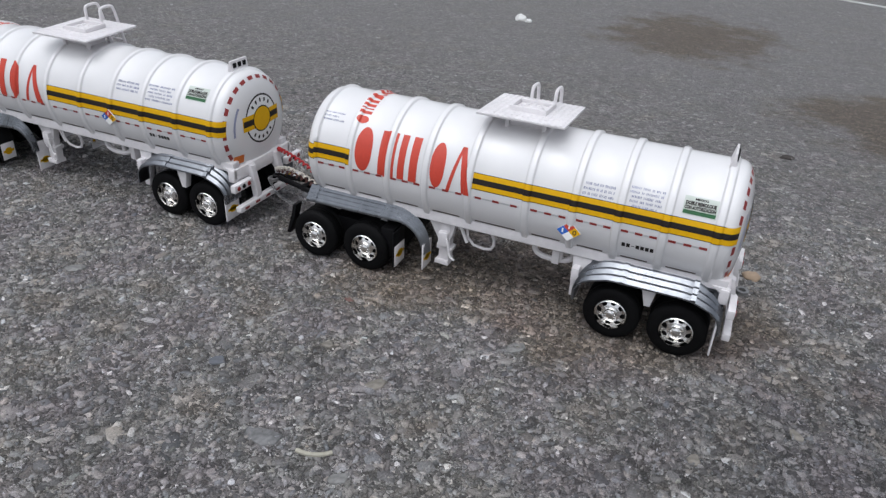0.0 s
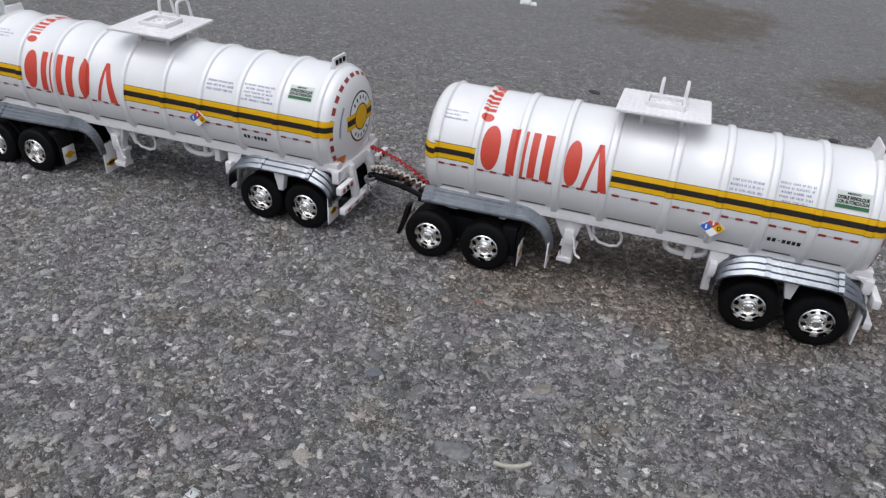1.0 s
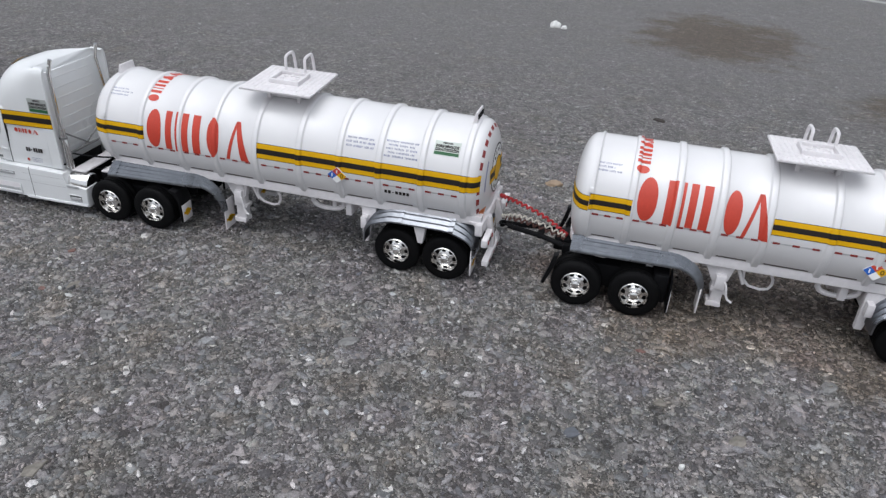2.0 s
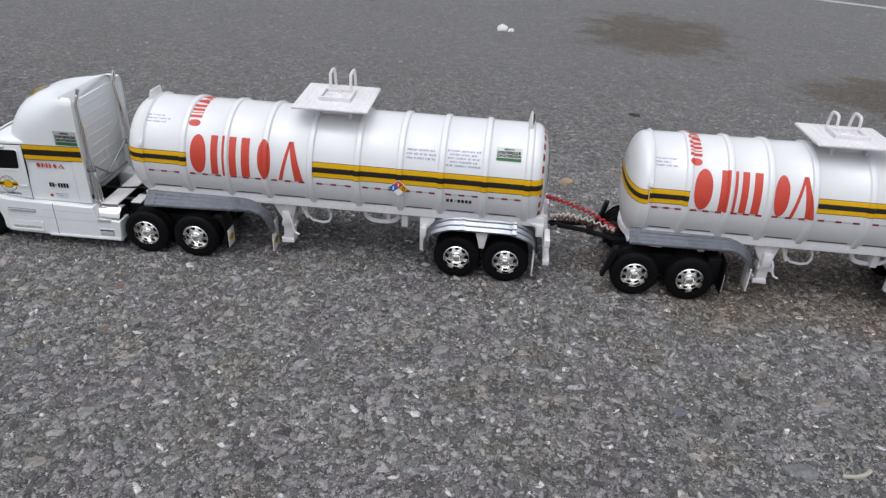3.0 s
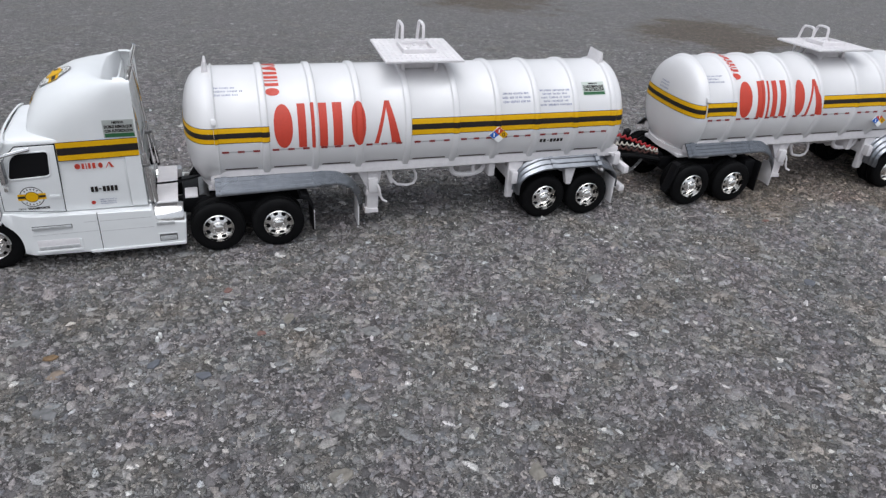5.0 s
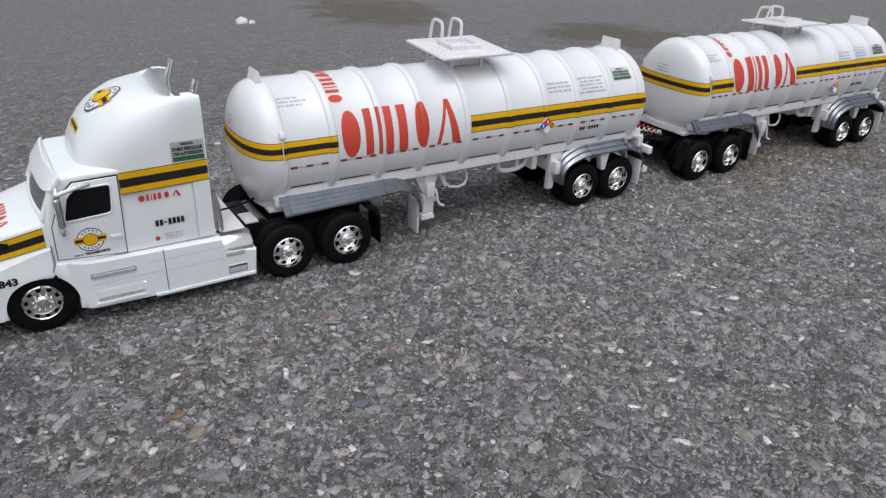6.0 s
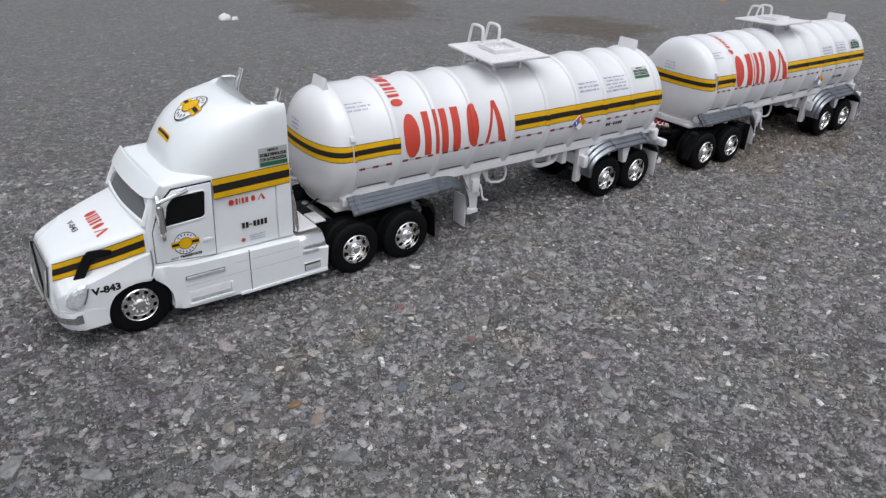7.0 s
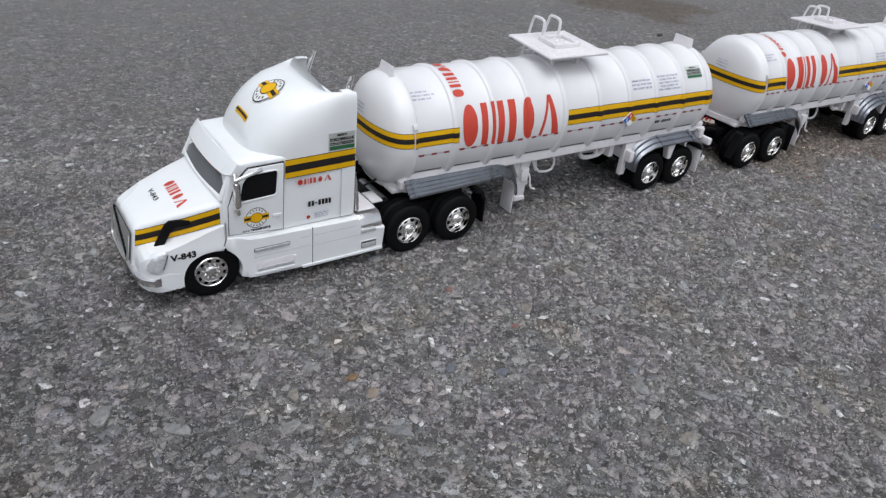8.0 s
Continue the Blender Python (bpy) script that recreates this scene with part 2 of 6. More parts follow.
def ring(u, v, a, b, wa, wb, n=20, turn=0.0):
    """Quads of an oval ring, wa and wb wide along its two axes."""
    c, s = math.cos(turn), math.sin(turn)
    pts = [[(k * math.cos(2 * math.pi * i / n), q * math.sin(2 * math.pi * i / n)) for k, q in ((a, b), (a - wa, b - wb))] for i in range(n)]
    quads = [[pts[i][0], pts[(i + 1) % n][0], pts[(i + 1) % n][1], pts[i][1]] for i in range(n)]
    return [[(u + c * p - s * q, v + s * p + c * q) for p, q in quad] for quad in quads]


def brand_marks(u0, u1, v0, v1, spans):
    """A row of plain marks in the place of a brand name, each a list of outlines: split ovals, bars and slanted bars."""
    out = []
    for kind, a, b in spans:
        a, b = u0 + a * (u1 - u0), u0 + b * (u1 - u0)
        w, h, m = b - a, v1 - v0, (a + b) / 2
        if kind == "oval":
            for base, shift in ((0, 0.045), (180, -0.045)):
                arcs = [radians(base - 22 + 13.5 * k) for k in range(17)]
                out.append([[(m + 0.36 * w * math.cos(q), v0 + (0.5 + shift) * h + 0.455 * h * math.sin(q)) for q in arcs]])
        if kind == "bar":
            out.append([rect(a + 0.26 * w, b - 0.20 * w, v0, v1)])
        if kind == "pair":
            out.append([rect(a + 0.06 * w, a + 0.15 * w, v0, v1)])
            out.append([rect(a + 0.28 * w, a + 0.50 * w, v0, v1)])
            out.append([rect(a + 0.66 * w, a + 0.92 * w, v0, v1)])
        if kind == "wedge":
            out.append([[(a + 0.06 * w, v0), (a + 0.20 * w, v0), (m + 0.04 * w, v1), (m - 0.06 * w, v1)]])
            out.append([[(b - 0.34 * w, v0), (b - 0.02 * w, v0), (m + 0.10 * w, v1), (m - 0.06 * w, v1)]])
    return out


SPANS = [("oval", 0, 0.19), ("bar", 0.175, 0.285), ("pair", 0.285, 0.56), ("oval", 0.59, 0.74), ("wedge", 0.77, 1.0)]


def words(text, height, cut=0.0):
    """Readable writing as a flat mesh, its left end at u = 0, standing on v = 0; cut makes it bolder."""
    cu = bpy.data.curves.new("writing", "FONT")
    cu.body, cu.size, cu.resolution_u, cu.offset = text, height / 0.72, 2, (0.018 + cut) * height / 0.72
    ob = bpy.data.objects.new("writing", cu)
    me = ob.to_mesh()
    bm = bmesh.new()
    bm.from_mesh(me)
    ob.to_mesh_clear()
    bpy.data.objects.remove(ob)
    bpy.data.curves.remove(cu)
    return bm


# ---- wheels ----
def rim_face(bm, holes, r0, r1, depth, n_arc=14, wide=0.30):
    """A dished disc between two radii with a ring of real openings."""
    step = 2 * math.pi / holes
    for h in range(holes):
        mid = h * step
        rm, hw, hr = (r0 + r1) / 2, wide * step, 0.41 * (r1 - r0)
        inner, outer = [], []
        for k in range(n_arc):
            t = 2 * math.pi * k / n_arc
            c, s = math.cos(t), math.sin(t)
            big = max(abs(c), abs(s))
            inner.append((rm + hr * s / big ** 0.6, mid + hw * c / big ** 0.6))
            outer.append((rm + (r1 - r0) / 2 * s / big, mid + step / 2 * c / big))
        ring = []
        for r, a in inner + outer:
            ring.append(bm.verts.new((r * math.cos(a), depth(r), r * math.sin(a))))
        lip = [bm.verts.new((r * math.cos(a), depth(r) + 0.9, r * math.sin(a))) for r, a in inner]
        for k in range(n_arc):
            j = (k + 1) % n_arc
            bm.faces.new((ring[k], ring[j], ring[n_arc + j], ring[n_arc + k]))
            bm.faces.new((ring[k], lip[k], lip[j], ring[j]))


def make_wheel(parent, R=14.8, width=9.0, steer=False, dual=False):
    """A wheel whose outer face looks towards -y, centred on its axle; tyre, rim and hub are parts. Returns the wheel."""
    wheel = new("wheel")
    wheel.parent = parent
    rr = R * 0.565
    prof = [(0.6, rr), (0.0, rr + 0.5), (-0.2, rr + 1.6), (0.0, R - 2.4), (0.5, R - 1.2), (1.2, R - 0.4), (2.1, R)]
    for g in range(4):
        a = 2.1 + (width - 4.2) * (g + 1) / 5
        prof += [(a - 0.28, R), (a - 0.22, R - 0.7), (a + 0.22, R - 0.7), (a + 0.28, R)]
    prof += [(width - 2.1, R), (width - 1.2, R - 0.4), (width - 0.4, R - 1.4), (width, R - 3.0), (width, rr + 0.5), (width - 0.6, rr)]
    tyre = part("tyre", lathe(prof, 56, closed=True), RUBBER, wheel, "black rubber tyre with ribbed tread")
    if dual:
        share(tyre, wheel, place(0, width + 1.0, 0))
        part("backing", lathe([(3.8, 0), (3.8, rr), (width * 2, rr), (width * 2, 0)], 32), BLACK, wheel)
    else:
        part("backing", lathe([(3.5, 0), (3.5, rr), (width - 0.5, rr), (width - 0.5, 0)], 32), BLACK, wheel)
    bm = bmesh.new()
    if steer:
        def depth(r):
            return 0.9 - 0.9 * max(0, 1 - ((r - 6.6) / 4) ** 2)
        lathe([(1.6, rr - 0.3), (0.2, rr), (-0.3, rr - 0.4), (0.3, rr - 0.8), (depth(rr - 0.9), rr - 0.9)], 60, bm=bm)
        for f in [f for f in bm.faces if len(f.verts) > 10]:
            bm.faces.remove(f)
        rim_face(bm, 10, 5.6, rr - 0.9, depth, 16, 0.25)
        lathe([(depth(5.6), 5.6), (0.45, 5.0), (0.55, 3.2), (0.2, 2.7), (-0.35, 2.3), (-0.6, 1.5), (-0.6, 0)], 40, bm=bm)
        for f in [f for f in bm.faces if len(f.verts) > 20]:
            bm.faces.remove(f)
    else:
        def depth(r):
            return 0.6 + 2.6 * max(0.0, (r - 3.6) / 4.6)
        lathe([(1.4, rr - 0.2), (-0.1, rr), (-0.5, rr - 0.4), (0.0, rr - 0.5), (depth(rr - 0.6), rr - 0.6)], 60, bm=bm)
        rim_face(bm, 8, 4.7, rr - 0.6, depth, 16, 0.285)
        lathe([(depth(4.7), 4.7), (depth(3.6) + 0.3, 3.7), (0.5, 3.2), (-0.3, 2.9), (-0.6, 2.2), (-1.0, 1.8), (-1.1, 1.0), (-1.1, 0)], 40, bm=bm)
        for f in [f for f in bm.faces if len(f.verts) > 20]:
            bm.faces.remove(f)
    rim = part("rim", bm, RIM, wheel, "chrome rim with round openings")
    nuts = 10
    bm = lathe([(0.3, 0.42), (-0.45, 0.42), (-0.65, 0.2), (-0.65, 0)], 6)
    nr = 3.7 if steer else 2.55
    nut = part("wheel_nut", bm, CHROME, wheel, m=place(nr, 0.3 if steer else -0.2, 0))
    for k in range(1, nuts):
        a = 2 * math.pi * k / nuts
        share(nut, wheel, place(nr * math.cos(a), 0.3 if steer else -0.2, nr * math.sin(a)))
    return wheel


def copy_part(ob, parent, m):
    """A part with its sub-parts again under parent."""
    again = copy_thing(ob, m)
    again.parent = parent
    again.matrix_basis = m
    return again


# a first wheel of each kind stands in its place on the truck; the rest are copied from it
def axle(wheel_proto, parent, x, y_out, z=14.95, spin=0.0):
    """Two wheels, one at each end."""
    copy_part(wheel_proto, parent, place(x, -y_out, z, 0, spin, 0))
    copy_part(wheel_proto, parent, place(x, y_out, z, 0, spin * 1.7, 180))


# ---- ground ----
# stains and tinted patches on the lot: centre, half lengths, depth, tint
BROWN, COOL_GREY, PALE_BROWN = (0.62, 0.52, 0.41), (0.66, 0.66, 0.68), (0.98, 0.84, 0.70)
# two brown stains, grey patches past both ends, pale brown under the second trailer
GROUND_PATCHES = [(0.55, 0.755, 0.115, 0.15, 0.85, BROWN), (0.80, 0.455, 0.115, 0.10, 0.85, BROWN), (-0.30, -0.08, 0.27, 0.36, 0.75, COOL_GREY), (0.80, -0.12, 0.19, 0.16, 0.8, COOL_GREY), (0.56, -0.005, 0.15, 0.06, 0.8, PALE_BROWN)]


def ground_colour(nt, col):
    """Mottle a ground colour over centimetres, paint in a fade across the lot, and tint it by the ragged patches."""
    N, L = nt.nodes.new, nt.links.new
    geo, ragged, wide = N("ShaderNodeNewGeometry"), N("ShaderNodeTexNoise"), N("ShaderNodeMapRange")
    mottle, span, toned = N("ShaderNodeTexNoise"), N("ShaderNodeMapRange"), N("ShaderNodeVectorMath")
    mottle.inputs["Scale"].default_value, mottle.inputs["Detail"].default_value, mottle.inputs["Roughness"].default_value = 44, 6, 0.62
    span.inputs[1].default_value, span.inputs[2].default_value, span.inputs[3].default_value, span.inputs[4].default_value = 0.3, 0.7, 0.84, 1.12
    toned.operation = "SCALE"
    L(geo.outputs["Position"], mottle.inputs["Vector"])
    L(mottle.outputs[0], span.inputs[0])
    L(col, toned.inputs[0])
    L(span.outputs[0], toned.inputs["Scale"])
    # patches that lean to mauve, grey, olive and brown
    drift, hue, leaned = N("ShaderNodeTexNoise"), N("ShaderNodeValToRGB"), N("ShaderNodeMix")
    drift.inputs["Scale"].default_value, drift.inputs["Detail"].default_value = 26, 5
    leans = [(0.32, (1.0, 0.955, 0.99)), (0.46, (1.0, 0.985, 0.995)), (0.54, (0.985, 1.0, 0.985)), (0.61, (1.0, 0.985, 0.94)), (0.71, (1.0, 0.94, 0.86))]
    while len(hue.color_ramp.elements) < len(leans):
        hue.color_ramp.elements.new(0.5)
    for e, (p, c) in zip(hue.color_ramp.elements, leans):
        e.position, e.color = p, (*c, 1)
    leaned.data_type, leaned.blend_type = "RGBA", "MULTIPLY"
    leaned.inputs[0].default_value = 1.0
    L(geo.outputs["Position"], drift.inputs["Vector"])
    L(drift.outputs[0], hue.inputs[0])
    L(toned.outputs[0], leaned.inputs[6])
    L(hue.outputs[0], leaned.inputs[7])
    # far softness painted in: colours fade towards one grey across the lot
    sep, far_fade, faded = N("ShaderNodeSeparateXYZ"), N("ShaderNodeMapRange"), N("ShaderNodeMix")
    far_fade.inputs[1].default_value, far_fade.inputs[2].default_value, far_fade.inputs[3].default_value, far_fade.inputs[4].default_value = 0.05, 0.55, 0.0, 0.6
    faded.data_type = "RGBA"
    faded.inputs[7].default_value = (0.198, 0.193, 0.192, 1)
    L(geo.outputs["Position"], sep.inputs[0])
    L(sep.outputs["Y"], far_fade.inputs[0])
    L(far_fade.outputs[0], faded.inputs[0])
    L(leaned.outputs[2], faded.inputs[6])
    col = faded.outputs[2]
    ragged.inputs["Scale"].default_value, ragged.inputs["Detail"].default_value, ragged.inputs["Roughness"].default_value = 16, 5, 0.65
    wide.inputs[1].default_value, wide.inputs[2].default_value, wide.inputs[3].default_value, wide.inputs[4].default_value = 0.3, 0.7, -0.45, 0.45
    L(geo.outputs["Position"], ragged.inputs["Vector"])
    L(ragged.outputs[0], wide.inputs[0])
    for cx, cy, rx, ry, deep, tint in GROUND_PATCHES:
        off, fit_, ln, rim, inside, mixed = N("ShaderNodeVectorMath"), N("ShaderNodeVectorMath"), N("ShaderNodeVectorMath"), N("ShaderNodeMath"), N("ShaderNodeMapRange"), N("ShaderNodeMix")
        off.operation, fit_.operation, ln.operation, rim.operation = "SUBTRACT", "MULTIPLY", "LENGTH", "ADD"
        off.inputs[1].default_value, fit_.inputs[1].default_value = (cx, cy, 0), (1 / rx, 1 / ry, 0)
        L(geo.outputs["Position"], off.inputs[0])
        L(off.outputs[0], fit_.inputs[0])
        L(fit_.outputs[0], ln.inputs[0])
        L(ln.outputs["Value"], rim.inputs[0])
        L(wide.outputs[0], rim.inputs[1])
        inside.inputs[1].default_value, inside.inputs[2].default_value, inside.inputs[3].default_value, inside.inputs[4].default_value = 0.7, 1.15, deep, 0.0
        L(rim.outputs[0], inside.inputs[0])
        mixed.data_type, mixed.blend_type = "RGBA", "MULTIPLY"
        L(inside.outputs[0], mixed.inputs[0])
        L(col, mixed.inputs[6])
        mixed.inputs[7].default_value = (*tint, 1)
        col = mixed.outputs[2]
    return col


def asphalt(name):
    """Worn asphalt: chips of several sizes in a dark binder, patches of dust, and brown stains and grey patches."""
    m = bpy.data.materials.new(name)
    m.use_nodes = True
    nt, b = m.node_tree, m.node_tree.nodes["Principled BSDF"]
    N, L = nt.nodes.new, nt.links.new
    geo = N("ShaderNodeNewGeometry")

    def voronoi(scale, feature="F1", randomness=1.0):
        v = N("ShaderNodeTexVoronoi")
        v.feature, v.voronoi_dimensions = feature, "2D"
        v.inputs["Scale"].default_value, v.inputs["Randomness"].default_value = scale, randomness
        L(warp.outputs[0], v.inputs["Vector"])
        return v

    def math_node(op, a, c=0.5, clamp=False):
        n = N("ShaderNodeMath")
        n.operation, n.use_clamp = op, clamp
        for i, s in enumerate((a, c)):
            if isinstance(s, (int, float)):
                n.inputs[i].default_value = s
            else:
                L(s, n.inputs[i])
        return n.outputs[0]

    def noise_node(scale, detail=4, rough=0.55):
        n = N("ShaderNodeTexNoise")
        n.inputs["Scale"].default_value, n.inputs["Detail"].default_value, n.inputs["Roughness"].default_value = scale, detail, rough
        L(geo.outputs["Position"], n.inputs["Vector"])
        return n

    def ramp(src, lo, hi, a, c):
        n = N("ShaderNodeMapRange")
        n.inputs[1].default_value, n.inputs[2].default_value, n.inputs[3].default_value, n.inputs[4].default_value = lo, hi, a, c
        L(src, n.inputs[0])
        return n.outputs[0]

    def mix(fac, a, c):
        n = N("ShaderNodeMix")
        n.data_type = "RGBA"
        L(fac, n.inputs[0]) if not isinstance(fac, float) else None
        for i, s in ((6, a), (7, c)):
            if isinstance(s, tuple):
                n.inputs[i].default_value = (*s, 1)
            else:
                L(s, n.inputs[i])
        return n.outputs[2]

    wob = noise_node(160, 3)
    scl = N("ShaderNodeVectorMath")
    scl.operation = "SCALE"
    scl.inputs["Scale"].default_value = 0.0035
    L(wob.outputs["Color"], scl.inputs[0])
    warp = N("ShaderNodeVectorMath")
    warp.operation = "ADD"
    L(geo.outputs["Position"], warp.inputs[0])
    L(scl.outputs[0], warp.inputs[1])

    big, mid, fine = voronoi(190), voronoi(430), voronoi(1050)
    edge_b, edge_m = voronoi(190, "DISTANCE_TO_EDGE"), voronoi(430, "DISTANCE_TO_EDGE")

    def tone(v):
        sep = N("ShaderNodeSeparateColor")
        L(v.outputs["Color"], sep.inputs[0])
        return sep.outputs
    tb, tm, tf = tone(big), tone(mid), tone(fine)
    cr = N("ShaderNodeValToRGB")
    stops = [(0.0, (0.082, 0.079, 0.078)), (0.28, (0.140, 0.135, 0.133)), (0.55, (0.225, 0.217, 0.214)), (0.8, (0.300, 0.288, 0.283)), (0.95, (0.375, 0.357, 0.345)), (1.0, (0.60, 0.585, 0.575))]
    while len(cr.color_ramp.elements) < len(stops):
        cr.color_ramp.elements.new(0.5)
    for e, (p, c) in zip(cr.color_ramp.elements, stops):
        e.position, e.color = p, (*c, 1)
    # a point belongs to a large chip, else to a middle one, else to grit
    is_big = math_node("MULTIPLY", math_node("GREATER_THAN", tb[1], 0.62), math_node("GREATER_THAN", edge_b.outputs[0], 0.10))
    is_mid = math_node("MULTIPLY", math_node("GREATER_THAN", tm[1], 0.40), math_node("GREATER_THAN", edge_m.outputs[0], 0.08))
    val = N("ShaderNodeMix")
    L(is_mid, val.inputs[0]); L(tf[0], val.inputs[2]); L(tm[0], val.inputs[3])
    val2 = N("ShaderNodeMix")
    L(is_big, val2.inputs[0]); L(val.outputs[0], val2.inputs[2]); L(tb[0], val2.inputs[3])
    grain = noise_node(1500, 5, 0.75)
    v3 = math_node("ADD", val2.outputs[0], ramp(grain.outputs[0], 0.32, 0.68, -0.34, 0.34))
    L(v3, cr.inputs[0])
    # dark binder between the chips, with crevice shade put into its colour
    gap = math_node("MULTIPLY", ramp(edge_m.outputs[0], 0.0, 0.09, 0.5, 1.0), ramp(grain.outputs[0], 0.30, 0.52, 0.45, 1.0))
    dark = N("ShaderNodeVectorMath")
    dark.operation = "SCALE"
    L(cr.outputs[0], dark.inputs[0]); L(gap, dark.inputs["Scale"])
    # dust and wear over decimetres
    patch = noise_node(7, 5, 0.6)
    warm = mix(ramp(patch.outputs[0], 0.45, 0.75, 0.0, 0.35), dark.outputs[0], (0.13, 0.115, 0.10))
    hue = N("ShaderNodeMix")
    hue.data_type, hue.blend_type = "RGBA", "MULTIPLY"
    hue.inputs[0].default_value = 0.5
    L(warm, hue.inputs[6])
    tint = N("ShaderNodeValToRGB")
    tint.color_ramp.elements[0].color, tint.color_ramp.elements[1].color = (0.93, 0.97, 1.0, 1), (1.0, 0.94, 0.87, 1)
    L(tm[2], tint.inputs[0]); L(tint.outputs[0], hue.inputs[7])
    col = hue.outputs[2]
    L(ground_colour(nt, col), b.inputs["Base Color"])
    L(ramp(grain.outputs[0], 0.3, 0.7, 0.65, 0.9), b.inputs["Roughness"])
    b.inputs["Specular IOR Level"].default_value = 0.35
    # relief: chips stand proud, grit between
    h1 = math_node("MULTIPLY", math_node("MINIMUM", edge_m.outputs[0], 0.22), 2.2)
    h2 = math_node("MULTIPLY", is_big, math_node("MINIMUM", math_node("MULTIPLY", edge_b.outputs[0], 2.0), 0.5))
    h = math_node("ADD", math_node("ADD", h1, h2), math_node("MULTIPLY", grain.outputs[0], 1.1))
    h = math_node("ADD", h, math_node("MULTIPLY", tm[0], 0.35))
    bmp = N("ShaderNodeBump")
    bmp.inputs["Strength"].default_value, bmp.inputs["Distance"].default_value = 1.0, 0.0012
    L(h, bmp.inputs["Height"]); L(bmp.outputs[0], b.inputs["Normal"])
    return m


ASPHALT = asphalt("worn_asphalt")
bm = bmesh.new()
bmesh.ops.create_grid(bm, x_segments=40, y_segments=40, size=1)
for v in bm.verts:
    for k in (0, 1):
        v.co[k] = math.copysign(abs(v.co[k]) ** 4 * 400000 + abs(v.co[k]) * 2500, v.co[k])
tagged(part("ground", bm, ASPHALT), "grey worn asphalt lot with embedded stone chips", "ground", kind="structure")

CHIP = bpy.data.materials.new("asphalt_chips")
CHIP.use_nodes = True
cn, cb = CHIP.node_tree, CHIP.node_tree.nodes["Principled BSDF"]
cgeo, cramp, cnoise, cmix = cn.nodes.new("ShaderNodeNewGeometry"), cn.nodes.new("ShaderNodeValToRGB"), cn.nodes.new("ShaderNodeTexNoise"), cn.nodes.new("ShaderNodeMix")
stops = [(0.0, (0.082, 0.080, 0.080)), (0.22, (0.140, 0.135, 0.135)), (0.50, (0.222, 0.215, 0.213)), (0.75, (0.306, 0.296, 0.291)), (0.90, (0.360, 0.342, 0.328)), (0.95, (0.105, 0.109, 0.121)), (0.988, (0.62, 0.61, 0.60))]
while len(cramp.color_ramp.elements) < len(stops):
    cramp.color_ramp.elements.new(0.5)
for e, (p, c) in zip(cramp.color_ramp.elements, stops):
    e.position, e.color = p, (*c, 1)
cn.links.new(cgeo.outputs["Random Per Island"], cramp.inputs[0])
cnoise.inputs["Scale"].default_value, cnoise.inputs["Detail"].default_value = 1500, 5
cn.links.new(cgeo.outputs["Position"], cnoise.inputs["Vector"])
cmix.data_type, cmix.blend_type = "RGBA", "MULTIPLY"
cmix.inputs[0].default_value = 0.75
cspan = cn.nodes.new("ShaderNodeMapRange")
cspan.inputs[1].default_value, cspan.inputs[2].default_value, cspan.inputs[3].default_value, cspan.inputs[4].default_value = 0.34, 0.66, 0.55, 1.32
cn.links.new(cnoise.outputs[0], cspan.inputs[0])
cn.links.new(cramp.outputs[0], cmix.inputs[6])
cn.links.new(cspan.outputs[0], cmix.inputs[7])
# each chip leans a little to blue-grey, tan or brown
cturn, cfrac, chue, ctint = cn.nodes.new("ShaderNodeMath"), cn.nodes.new("ShaderNodeMath"), cn.nodes.new("ShaderNodeValToRGB"), cn.nodes.new("ShaderNodeMix")
cturn.operation, cfrac.operation = "MULTIPLY", "FRACT"
cturn.inputs[1].default_value = 37.7
cn.links.new(cgeo.outputs["Random Per Island"], cturn.inputs[0])
cn.links.new(cturn.outputs[0], cfrac.inputs[0])
cn.links.new(cfrac.outputs[0], chue.inputs[0])
hues = [(0.0, (0.90, 0.95, 1.0)), (0.18, (0.94, 0.965, 1.0)), (0.30, (1.0, 0.98, 0.99)), (0.62, (1.0, 0.98, 0.975)), (0.84, (1.0, 0.96, 0.93)), (0.95, (1.0, 0.93, 0.86)), (1.0, (0.95, 1.0, 0.94))]
while len(chue.color_ramp.elements) < len(hues):
    chue.color_ramp.elements.new(0.5)
for e, (pos, c) in zip(chue.color_ramp.elements, hues):
    e.position, e.color = pos, (*c, 1)
ctint.data_type, ctint.blend_type = "RGBA", "MULTIPLY"
ctint.inputs[0].default_value = 0.85
cn.links.new(cmix.outputs[2], ctint.inputs[6])
cn.links.new(chue.outputs[0], ctint.inputs[7])
cn.links.new(ground_colour(cn, ctint.outputs[2]), cb.inputs["Base Color"])
cb.inputs["Roughness"].default_value = 0.8
cbump = cn.nodes.new("ShaderNodeBump")
cbump.inputs["Strength"].default_value, cbump.inputs["Distance"].default_value = 0.6, 0.0005
cn.links.new(cnoise.outputs[0], cbump.inputs["Height"])
cn.links.new(cbump.outputs[0], cb.inputs["Normal"])


